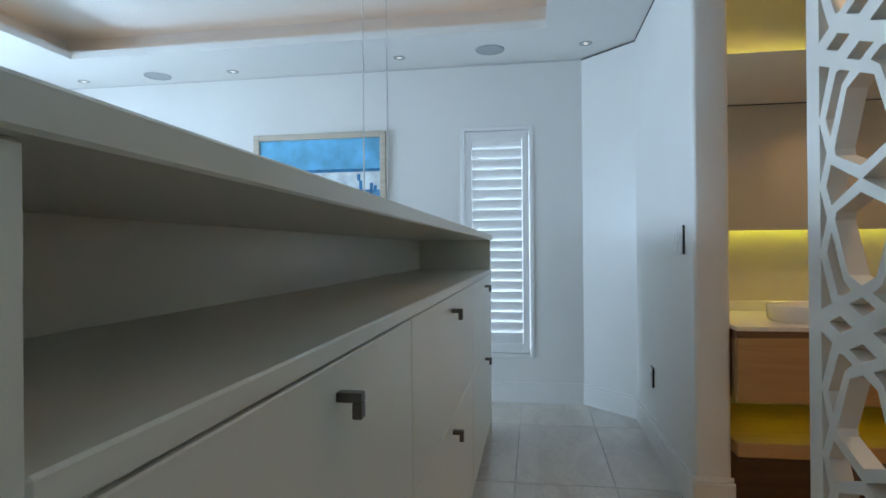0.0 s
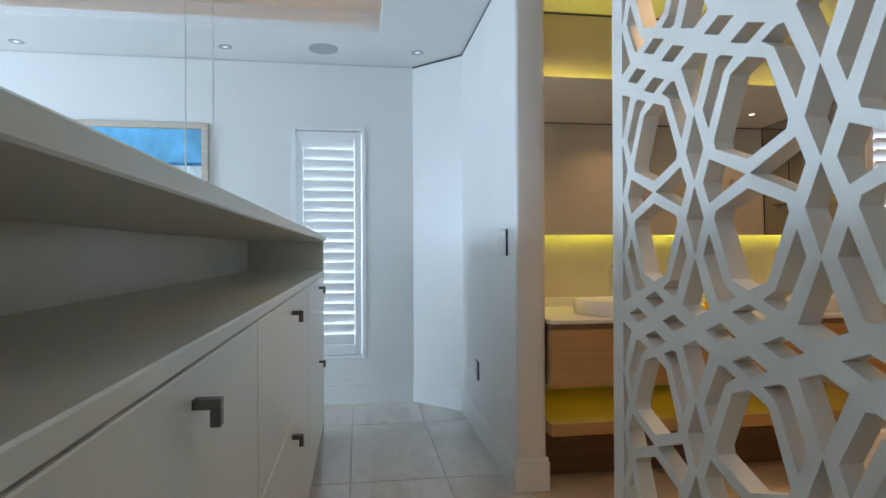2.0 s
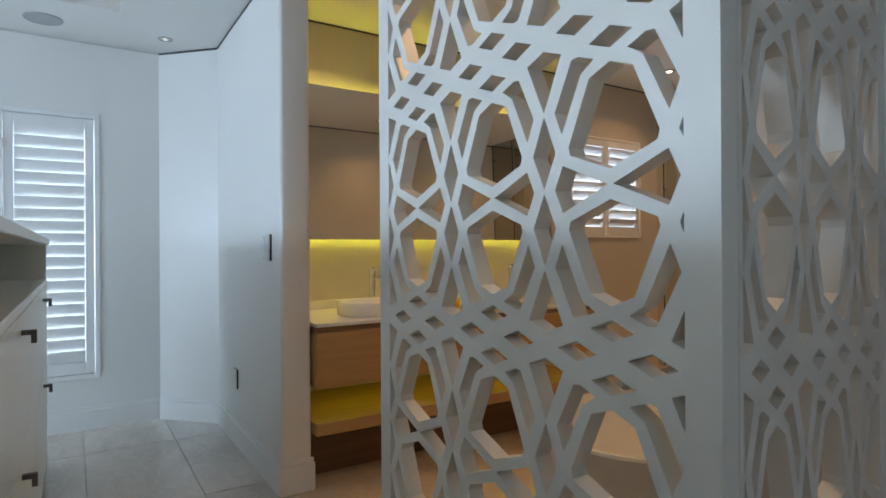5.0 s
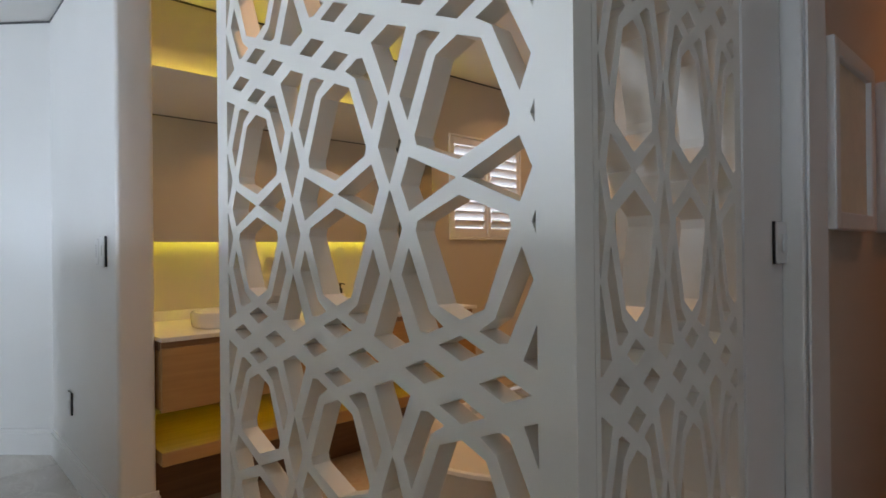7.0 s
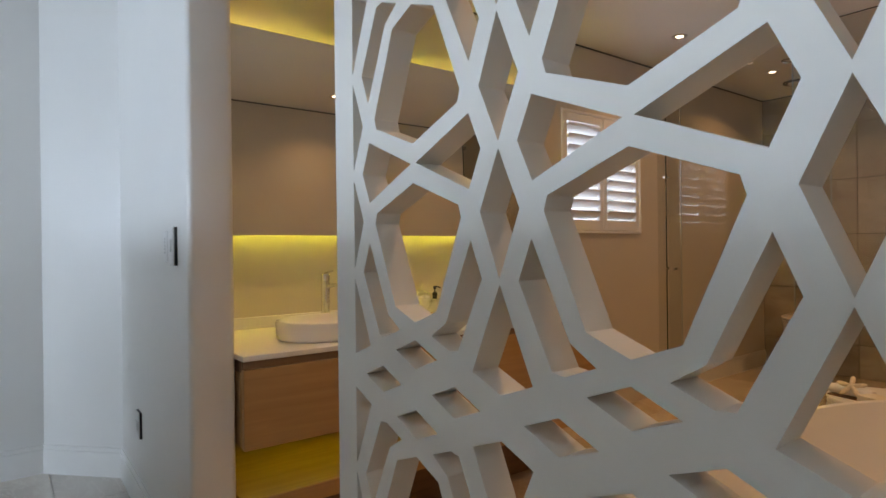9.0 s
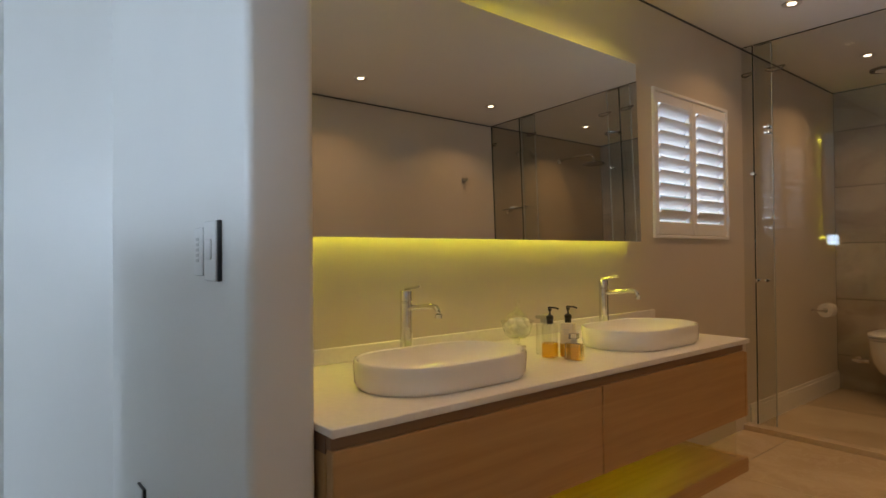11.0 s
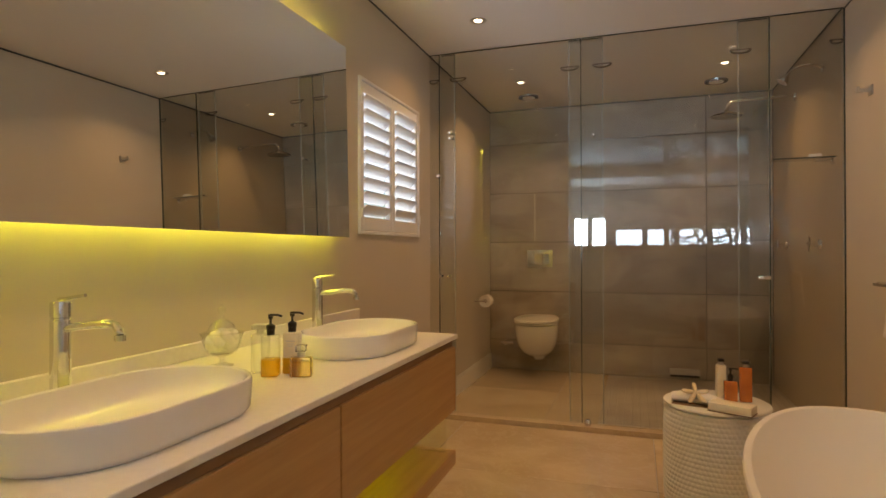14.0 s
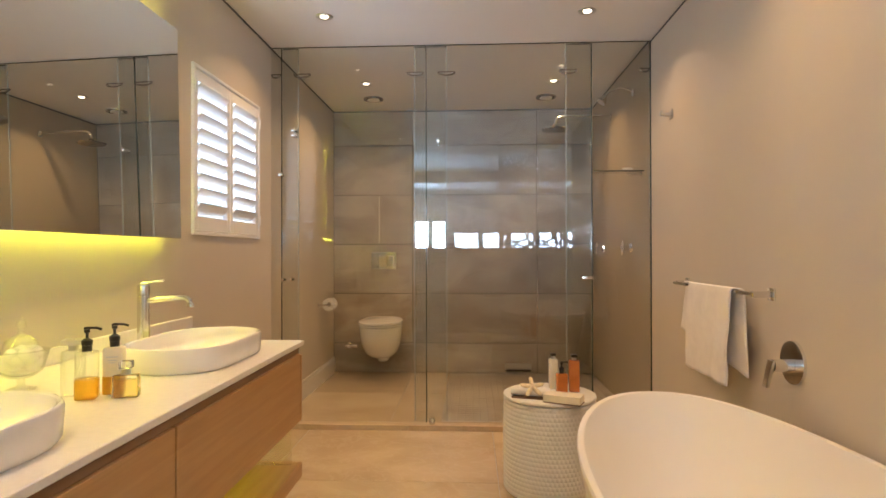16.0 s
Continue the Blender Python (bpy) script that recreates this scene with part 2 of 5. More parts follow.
M_CABLE = paint("cable_grey", (0.62, 0.62, 0.60), 0.5, var=0.05, bump=0)
M_FRAMEOAK = wood("limed_oak", (0.52, 0.44, 0.35), (0.66, 0.58, 0.48), 0.5)
M_SWITCH = paint("switch_plastic", (0.80, 0.80, 0.78), 0.3, var=0.01, bump=0)

# ---------------------------------------------------------------- mesh helpers


def box(bm, x0, x1, y0, y1, z0, z1, bevel=0.0, seg=1):
    m = Matrix.LocRotScale(((x0 + x1) / 2, (y0 + y1) / 2, (z0 + z1) / 2), None, (abs(x1 - x0), abs(y1 - y0), abs(z1 - z0)))
    g = bmesh.ops.create_cube(bm, size=1, matrix=m)
    if bevel:
        es = list({e for v in g["verts"] for e in v.link_edges})
        bmesh.ops.bevel(bm, geom=es, offset=bevel, segments=seg, affect="EDGES", profile=0.5)


def tube(bm, p0, p1, r0, r1=None, seg=20, caps=True):
    p0, p1 = Vector(p0), Vector(p1)
    d = p1 - p0
    m = Matrix.Translation((p0 + p1) / 2) @ d.to_track_quat("Z", "Y").to_matrix().to_4x4()
    bmesh.ops.create_cone(bm, cap_ends=caps, segments=seg, radius1=r0, radius2=r0 if r1 is None else r1, depth=d.length, matrix=m)


def lathe(bm, profile, cx=0.0, cy=0.0, z=0.0, seg=32, sx=1.0, sy=1.0):
    """Turned body from (radius, height) pairs."""
    rings = []
    for r, h in profile:
        if r < 1e-5:
            rings.append([bm.verts.new((cx, cy, z + h))])
        else:
            rings.append([bm.verts.new((cx + sx * r * math.cos(2 * math.pi * i / seg), cy + sy * r * math.sin(2 * math.pi * i / seg), z + h)) for i in range(seg)])
    for a, b in zip(rings, rings[1:]):
        if len(a) == 1 and len(b) == 1:
            continue
        for i in range(seg):
            j = (i + 1) % seg
            if len(a) == 1:
                bm.faces.new((a[0], b[j], b[i]))
            elif len(b) == 1:
                bm.faces.new((a[i], a[j], b[0]))
            else:
                bm.faces.new((a[i], a[j], b[j], b[i]))


def loop_skin(bm, loops, close_first=True, close_last=True):
    """Skin closed rings of equal length into one surface."""
    rings = [[bm.verts.new(p) for p in lp] for lp in loops]
    n = len(rings[0])
    for a, b in zip(rings, rings[1:]):
        for i in range(n):
            j = (i + 1) % n
            bm.faces.new((a[i], a[j], b[j], b[i]))
    if close_first:
        bm.faces.new(rings[0][::-1])
    if close_last:
        bm.faces.new(rings[-1])


def sweep(bm, pts, r, seg=12):
    """Round rod along a polyline."""
    pts = [Vector(p) for p in pts]
    loops = []
    for i, p in enumerate(pts):
        d = (pts[min(i + 1, len(pts) - 1)] - pts[max(i - 1, 0)]).normalized()
        up = Vector((0, 0, 1)) if abs(d.z) < 0.9 else Vector((0, 1, 0))
        a = d.cross(up).normalized()
        b = d.cross(a)
        loops.append([p + r * (math.cos(2 * math.pi * k / seg) * a + math.sin(2 * math.pi * k / seg) * b) for k in range(seg)])
    loop_skin(bm, loops)


def part(name, bm, material, parent=None, label="", smooth=False):
    bmesh.ops.recalc_face_normals(bm, faces=bm.faces)
    me = bpy.data.meshes.new(name)
    bm.to_mesh(me)
    bm.free()
    me.materials.append(material)
    if smooth:
        me.shade_smooth()
        me.set_sharp_from_angle(angle=radians(38))
    ob = new(name, me)
    ob.parent = parent
    if label:
        ob["label"] = label
    return ob


def boxpart(name, material, parent, dims, bevel=0.0, label="", seg=1):
    bm = bmesh.new()
    box(bm, *dims, bevel=bevel, seg=seg)
    return part(name, bm, material, parent, label)


def thing(name, label, category, at=(0, 0, 0), group="", kind=""):
    ob = new(name)
    ob.location = at
    ob.empty_display_size = 0.1
    return tagged(ob, label, category, group, kind)


def structure(name, material, boxes, label="", category="", bevel=0.0):
    bm = bmesh.new()
    for b in boxes:
        box(bm, *b, bevel=bevel)
    return tagged(part(name, bm, material), label, category, kind="structure")


# ---------------------------------------------------------------- structure
T = 0.2
FX0, FX1, FY0, FY1 = XW - T, XE + T, YB0 - T, 7.2

# wall with the slim shuttered window
WY0, WY1, WZ0, WZ1 = -0.38, 0.10, 0.36, 2.02
structure("wall_window", M_WALL, [
    (XW - T, XW, YB0, WY0, 0, H), (XW - T, XW, WY1, YW, 0, H),
    (XW - T, XW, WY0, WY1, 0, WZ0), (XW - T, XW, WY0, WY1, WZ1, H)], "white painted wall around a slim shuttered window", "wall")


def splayed_wall():
    bm = bmesh.new()
    a, b = Vector((XW, YW)), Vector((XD, YJ))
    n = Vector((-(b - a).y, (b - a).x)).normalized() * 0.15
    pts = [a, b, b + n, a + n]
    lo = [bm.verts.new((p.x, p.y, 0)) for p in pts]
    hi = [bm.verts.new((p.x, p.y, H)) for p in pts]
    for i in range(4):
        j = (i + 1) % 4
        bm.faces.new((lo[i], lo[j], hi[j], hi[i]))
    bm.faces.new(lo)
    bm.faces.new(hi)
    return tagged(part("wall_splayed", bm, M_WALL), "white painted wall set at an angle", "wall", kind="structure")


splayed_wall()


def switch_wall():
    bm = bmesh.new()
    box(bm, XD, XJ, YJ, YJI, 0, H)
    es = [e for e in bm.edges if all(abs(v.co.x - XJ) < 1e-4 for v in e.verts) and abs(e.verts[0].co.z - e.verts[1].co.z) > 1]
    bmesh.ops.bevel(bm, geom=es, offset=0.018, segments=4, affect="EDGES", profile=0.5)
    return tagged(part("wall_switch", bm, M_WALL, smooth=True), "white painted wall with a rounded free end", "wall", kind="structure")


switch_wall()
SY0, SY1, SZ0, SZ1 = 3.30, 4.08, 1.29, 2.02
structure("wall_vanity", M_BATHWALL, [
    (XL - T, XL, YJI, SY0, 0, H), (XL - T, XL, SY1, YB, 0, H), (XL - T, XL, SY0, SY1, 0, SZ0), (XL - T, XL, SY0, SY1, SZ1, H)],
    "beige painted bathroom wall behind the vanity", "wall")
structure("wall_back_tiled", M_GROUT, [(XL - T, XR + T, YB + 0.012, YB + T, 0, H)], "grey stone-look tiled shower wall", "wall")
structure("wall_towel", M_BATHWALL, [(XR, XR + 0.2, 1.43, YB + 0.012, 0, H)], "beige painted bathroom wall with a towel rail", "wall")
structure("wall_screen_end", M_WALL, [(XS1 - 0.10, XS1 + 0.004, 1.351, 1.49, 0, H), (XR + 0.2, XS1 - 0.012, 1.4905, YP, 0, H)], "white painted wall end beside the carved screen", "wall")
# windows in the wall behind
RO = [(-3.02, -2.28, 0.85, 1.88), (-2.16, 0.95, 0.85, 1.63)]
_rb = [(XW - T, RO[0][0], YB0 - T, YB0, 0, H), (RO[0][1], RO[1][0], YB0 - T, YB0, 0, H), (RO[1][1], XE + T, YB0 - T, YB0, 0, H)]
for _a, _b, _c, _d in RO:
    _rb += [(_a, _b, YB0 - T, YB0, 0, _c), (_a, _b, YB0 - T, YB0, _d, H)]
structure("wall_behind", M_WALL, _rb, "white painted wall with a row of windows", "wall")
structure("wall_east", M_WALL, [(XE, XE + T, YB0, YP + T, 0, H)], "white painted bedroom wall", "wall")
DX0, DX1 = -0.237, 0.60
structure("wall_passage_door", M_WALL, [(DX1, XE, YP, YP + 0.15, 0, H), (DX0, DX1, YP, YP + 0.15, 2.1, H), (XR + 0.2, DX0, YP + 0.002, YP + 0.15, 0, H)], "white painted wall with the passage doorway", "wall")
structure("wall_passage", M_BATHWALL, [(DX0 - 0.14, DX0 - 0.02, YP + 0.15, 6.2, 0, H), (1.0, 1.15, YP + 0.15, 6.2, 0, H), (DX0 - 0.14, 1.15, 6.2, 6.35, 0, H)], "painted passage wall in dim warm light", "wall")

# ceilings: bedroom with a raised tray, bathroom
TX0, TX1, TY0, TY1, TZ = -3.53, 2.6, -3.13, 0.215, H + 0.24
LIP, BK = 0.05, 0.26
structure("ceiling", M_CEIL, [
    (XW - T, TX0, YB0, YJI, H, H + LIP), (TX1, XE + T, YB0, YJI, H, H + LIP), (TX0, TX1, YB0, TY0, H, H + LIP), (TX0, TX1, TY1, YJI, H, H + LIP),
    (TX0 - BK - 0.05, TX0 - BK, TY0 - BK, TY1 + BK, H + LIP, TZ), (TX1 + BK, TX1 + BK + 0.05, TY0 - BK, TY1 + BK, H + LIP, TZ),
    (TX0 - BK, TX1 + BK, TY0 - BK - 0.05, TY0 - BK, H + LIP, TZ), (TX0 - BK, TX1 + BK, TY1 + BK, TY1 + BK + 0.05, H + LIP, TZ),
    (TX0 - BK - 0.05, TX1 + BK + 0.05, TY0 - BK - 0.05, TY1 + BK + 0.05, TZ, TZ + 0.06)],
    "white plaster ceiling with a raised lit tray", "ceiling")
structure("ceiling_bath", M_CEIL, [(XW - T, XE + T, YJI, 6.5, H, H + 0.3)], "white bathroom ceiling", "ceiling")

# floors: grout bed below, tiles above (tiles at the end of the file)
structure("floor", M_GROUTF, [(XW - T, XE + T, YB0 - T, 6.5, -0.12, -0.004)], "pale stone-look porcelain tiled floor", "floor")

# screens ------------------------------------------------------
PER, VPER, VMID = 0.343, 0.62, 1.27


def mirror_pts(pts, su, sv):
    return [(su * u, sv * v) for u, v in pts]


def tile_holes():
    """Openings of one repeat of the carved pattern, about its crossing point."""
    out = []
    cell = [(0, 0.218), (0.05, 0.199), (0.103, 0.079), (0.098, 0.063), (0, 0.027)]
    full = cell + [(-u, v) for u, v in cell[::-1] if u > 0]
    kite = [(0.006, 0), (0.119, 0.046), (0.141, 0), (0.119, -0.046)]
    slip = [(0.121, 0.107), (0.141, 0.153), (0.094, 0.245), (0.077, 0.247), (0.038, 0.232), (0.07, 0.212)]
    for sv in (1, -1):
        out.append(mirror_pts(full, 1, sv))
        out.append([(PER / 2 + u, sv * v) for u, v in ((0, 0.152), (0.033, 0.074), (0, 0.004), (-0.033, 0.074))])
        out.append([(PER / 2 + u, sv * v) for u, v in ((0, 0.158), (0.05, 0.265), (0, 0.284), (-0.05, 0.265))])
        out.append([(u, sv * 0.262 + v) for u, v in ((0, 0.02), (0.05, 0), (0, -0.02), (-0.05, 0))])
        for su in (1, -1):
            out.append(mirror_pts(slip, su, sv))
    for su in (1, -1):
        out.append(mirror_pts(kite, su, 1))
        out.append([(su * PER / 4 + u, VPER / 2 + v) for u, v in ((0, 0.02), (0.05, 0), (0, -0.02), (-0.05, 0))])
    return out


def clip_poly(poly, axis, limit, keep_less):
    out = []
    for i, a in enumerate(poly):
        b = poly[(i + 1) % len(poly)]
        ina = (a[axis] <= limit) if keep_less else (a[axis] >= limit)
        inb = (b[axis] <= limit) if keep_less else (b[axis] >= limit)
        if ina:
            out.append(a)
        if ina != inb:
            f = (limit - a[axis]) / (b[axis] - a[axis])
            out.append((a[0] + f * (b[0] - a[0]), a[1] + f * (b[1] - a[1])))
    return out


def area2(p):
    return sum(a[0] * b[1] - b[0] * a[1] for a, b in zip(p, p[1:] + p[:1])) / 2


def screen_panel(width, squeeze, depth, edge, mid):
    """Carved panel in the xz plane, front face at y = 0, from x = 0 to width."""
    from mathutils.geometry import tessellate_polygon
    z0, z1 = 0.004, H - 0.003
    lo, hi, bot, top = edge[0], width - edge[1], 0.08, H - 0.06
    holes = []
    for k in range(-2, 3):
        for j in range(-2, 3):
            for poly in tile_holes():
                p = [(mid + (u + k * PER) * squeeze, VMID + v + j * VPER) for u, v in poly]
                for ax, lim, less in ((0, lo, False), (0, hi, True), (1, bot, False), (1, top, True)):
                    if p:
                        p = clip_poly(p, ax, lim, less)
                if len(p) >= 3 and abs(area2(p)) > 4e-5:
                    holes.append(p if area2(p) > 0 else p[::-1])
    loops = [[(0, z0), (width, z0), (width, z1), (0, z1)]] + holes
    flat = [p for lp in loops for p in lp]
    tris = tessellate_polygon([[Vector((x, z, 0)) for x, z in lp] for lp in loops])
    bm = bmesh.new()
    fr = [bm.verts.new((x, 0, z)) for x, z in flat]
    bk = [bm.verts.new((x, depth, z)) for x, z in flat]
    for t in tris:
        try:
            bm.faces.new([fr[i] for i in t])
            bm.faces.new([bk[i] for i in reversed(t)])
        except ValueError:
            pass
    base = 0
    for lp in loops:
        n = len(lp)
        for i in range(n):
            j = (i + 1) % n
            bm.faces.new((fr[base + i], fr[base + j], bk[base + j], bk[base + i]))
        base += n
    return bm


def screens():
    root = thing("carved_screen", "cream lacquered carved lattice screen turning a corner", "screen", (XS0, YS, 0))
    a = part("front_panel", screen_panel(XS1 - XS0, 1.0, 0.042, (0.062, 0.062), 0.575), M_SCREEN, root)
    b = part("side_panel", screen_panel(0.516, 0.54, 0.042, (0.012, 0.03), 0.292), M_SCREEN, root)
    b.location = (XS1 - XS0, 0.0432, 0)
    b.rotation_euler = (0, 0, radians(90))
    return root


screens()

# ---------------------------------------------------------------- large things


def dresser():
    # the end from x = -0.08 to x1 is unseen, added to block window light
    x0, x1, y1, y0 = -3.45, 0.60, -0.123, -0.60
    r = thing("dresser", "long pale grey lacquered dresser with an open shelf and drawers", "dresser", ((x0 + x1) / 2, (y0 + y1) / 2, 0))
    o = r.location

    def bp(name, dims, mat=M_DRESS, bevel=0.003, label="", parent=None):
        d = (dims[0] - o.x, dims[1] - o.x, dims[2] - o.y, dims[3] - o.y, dims[4], dims[5])
        return boxpart(name, mat, parent or r, d, bevel, label)
    yf = -0.137
    bp("top", (x0, x1, y0, y1, 1.192, 1.222))
    bp("shelf_board", (x0 + 0.03, -0.133, y0 + 0.02, yf, 0.984, 1.012))
    bp("side_panel", (x0, x0 + 0.03, y0, yf, 0.0, 1.192))
    bp("side_panel", (x1 - 0.03, x1, y0, yf, 0.0, 1.192))
    bp("divider", (-0.133, -0.08, y0, yf, 0.0, 1.192))
    # front of the added light-blocking end
    bp("light_block_door", (-0.077, x1 - 0.033, yf - 0.022, yf, 0.09, 1.188), M_DRESS, 0.002)
    bp("back_panel", (x0 + 0.03, x1 - 0.03, y0, y0 + 0.02, 0.05, 1.192))
    bp("plinth", (x0 + 0.03, -0.133, y0 + 0.03, y1 - 0.05, 0.0, 0.08))
    # dark filler block: its colour gives the shade between the drawers
    bp("gap_shade_block", (x0 + 0.031, -0.134, y0 + 0.022, yf - 0.024, 0.082, 0.980), M_GAPSHADE, 0)
    xs = [-0.133, -1.10, -2.35, x0 + 0.03]
    hx = [-0.592, -1.70, -2.97]
    for a, b, h in zip(xs, xs[1:], hx):
        for z0, z1 in ((0.5885, 0.9805), (0.09, 0.5855)):
            dr = bp("drawer_front", (b + 0.003, a - 0.003, yf - 0.022, yf, z0, z1), M_DRESS, 0.002)
            bm = bmesh.new()
            zc = z1 - 0.04
            ya, yb, yc = yf + 0.0005 - o.y, yf + 0.0225 - o.y, yf + 0.036 - o.y
            hc = h - 0.027 - o.x
            box(bm, hc - 0.009, hc + 0.009, ya, yc, zc - 0.0135, zc, bevel=0.0012)
            box(bm, hc - 0.009, hc + 0.009, yb, yc, zc - 0.036, zc - 0.0137, bevel=0.0012)
            part("handle", bm, M_BRONZE, dr, "dark bronze hooked pull handle")
    return r


dresser()


def stadium(cx, cy, hw, hl, z, n=12):
    """Ring of a rounded oblong, long in y."""
    pts = []
    for i in range(n + 1):
        a = math.pi * i / n
        pts.append((cx + hw * math.cos(a), cy + (hl - hw) + hw * math.sin(a), z))
    for i in range(n + 1):
        a = math.pi + math.pi * i / n
        pts.append((cx + hw * math.cos(a), cy - (hl - hw) + hw * math.sin(a), z))
    return pts


XF, YV0, YV1, ZT = -2.42, 0.955, 2.855, 0.804


def vanity():
    r = thing("vanity", "floating oak veneer double vanity with two wide drawers", "vanity", (-2.74, 1.9, 0.489))
    o = r.location
    bb = lambda n, d, m=M_TEAK, b=0.002, l="", p=None: boxpart(n, m, p or r, (d[0] - o.x, d[1] - o.x, d[2] - o.y, d[3] - o.y, d[4] - o.z, d[5] - o.z), b, l)
    bb("body", (XL + 0.004, XF - 0.03, YV0 + 0.002, YV1 - 0.02, 0.495, 0.745))
    # dark veneer here puts the shade below the top into the colour
    bb("recess", (XL + 0.004, XF - 0.0293, YV0 + 0.002, YV1 - 0.022, 0.746, 0.7845), M_DARKWOOD, 0, "recess below the top, its shade given as dark veneer")
    bb("end_panel", (XL + 0.004, XF, YV1 - 0.019, YV1, 0.489, 0.750))
    bb("drawer_front", (XF - 0.0285, XF, YV0 + 0.004, 1.868, 0.489, 0.756))
    bb("drawer_front", (XF - 0.0285, XF, 1.874, YV1 - 0.021, 0.489, 0.756))
    bb("finger_rail", (XF - 0.029, XF - 0.008, YV0 + 0.004, YV1 - 0.021, 0.757, 0.7845), M_RAILSHADE, 0.001, "finger-pull rail below the top, its shade painted brown")
    bb("led_strip", (XL + 0.40, XL + 0.412, YV0 + 0.05, YV1 - 0.08, 0.480, 0.488), M_LEDLOW, 0, "yellow light strip under the cabinet")
    return r


vanity()
tagged(boxpart("worktop", M_TOP, None, (XL + 0.002, XF + 0.006, YV0, YV1 + 0.012, 0.785, ZT), 0.002), "white quartz vanity top", "worktop")
tagged(boxpart("backsplash", M_TOP, None, (XL + 0.002, XL + 0.02, YV0, YV1 + 0.38, ZT + 0.001, 0.856), 0.002), "low white quartz upstand", "backsplash")


def lower_shelf():
    r = thing("vanity_shelf", "low oak shelf lit yellow below the vanity", "shelf", (-2.74, 1.9, 0.262))
    o = r.location
    boxpart("board", M_TEAK, r, (XL + 0.004 - o.x, XF - o.x, YV0 + 0.002 - o.y, YV1 - o.y, 0, 0.06), 0.003)
    boxpart("glass_end", M_CLEAR, r, (XL + 0.05 - o.x, XF - 0.03 - o.x, YV1 - 0.05 - o.y, YV1 - 0.04 - o.y, 0.061, 0.226), 0.001, "clear glass end support")
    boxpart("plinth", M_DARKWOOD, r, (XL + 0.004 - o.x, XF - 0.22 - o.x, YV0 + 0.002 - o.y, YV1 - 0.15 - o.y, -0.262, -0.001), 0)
    return r


lower_shelf()


def basin(y):
    r = thing("basin", "white oval ceramic vessel basin on the vanity top", "basin", (-2.645, y, ZT), "basins")
    bm = bmesh.new()
    hw, hl, h = 0.166, 0.27, 0.075
    L = [stadium(0, 0, hw - 0.012, hl - 0.012, 0.001), stadium(0, 0, hw - 0.004, hl - 0.004, 0.012), stadium(0, 0, hw, hl, h - 0.01), stadium(0, 0, hw - 0.003, hl - 0.003, h - 0.002),
         stadium(0, 0, hw - 0.007, hl - 0.007, h), stadium(0, 0, hw - 0.012, hl - 0.012, h - 0.003), stadium(0, 0, hw - 0.017, hl - 0.017, h - 0.02), stadium(0, 0, hw - 0.026, hl - 0.028, h - 0.038),
         stadium(0, 0, hw - 0.042, hl - 0.046, h - 0.052), stadium(0, 0, hw - 0.066, hl - 0.075, h - 0.060), stadium(0, 0, hw - 0.1, hl - 0.14, h - 0.064), stadium(0, 0, 0.03, 0.031, 0.009)]
    loop_skin(bm, L)
    part("bowl", bm, M_CERAMIC, r, smooth=True)
    bm = bmesh.new()
    lathe(bm, [(0.0, 0.0155), (0.018, 0.0155), (0.022, 0.0135), (0.022, 0.0095), (0, 0.0095)])
    part("waste", bm, M_CHROME, r, "chrome waste", smooth=True)
    return r


b1 = basin(1.433)
copy_thing(b1, pose(-2.645, 2.437, ZT))


def tap(y):
    r = thing("basin_tap", "tall chrome basin mixer behind the basin", "tap", (-2.885, y, ZT), "basin taps")
    bm = bmesh.new()
    lathe(bm, [(0, 0), (0.025, 0), (0.025, 0.004), (0.0205, 0.008), (0.0205, 0.200), (0.0185, 0.202), (0.0185, 0.205), (0.0205, 0.207), (0.0205, 0.236), (0.018, 0.240), (0, 0.240)], seg=28)
    part("column", bm, M_CHROME, r, smooth=True)
    bm = bmesh.new()
    sweep(bm, [(0.012, 0, 0.181), (0.03, 0, 0.186), (0.10, 0, 0.194), (0.140, 0, 0.197), (0.156, 0, 0.194), (0.166, 0, 0.184), (0.168, 0, 0.176)], 0.0088, 14)
    tube(bm, (0.168, 0, 0.1755), (0.168, 0, 0.163), 0.0118, seg=16)
    part("spout", bm, M_CHROME, r, smooth=True)
    bm = bmesh.new()
    sweep(bm, [(-0.005, 0, 0.2445), (0.02, 0, 0.2475), (0.05, 0, 0.252), (0.072, 0, 0.255)], 0.0042, 10)
    part("lever", bm, M_CHROME, r, smooth=True)
    return r


t1 = tap(1.475)
copy_thing(t1, pose(-2.885, 2.535, ZT))


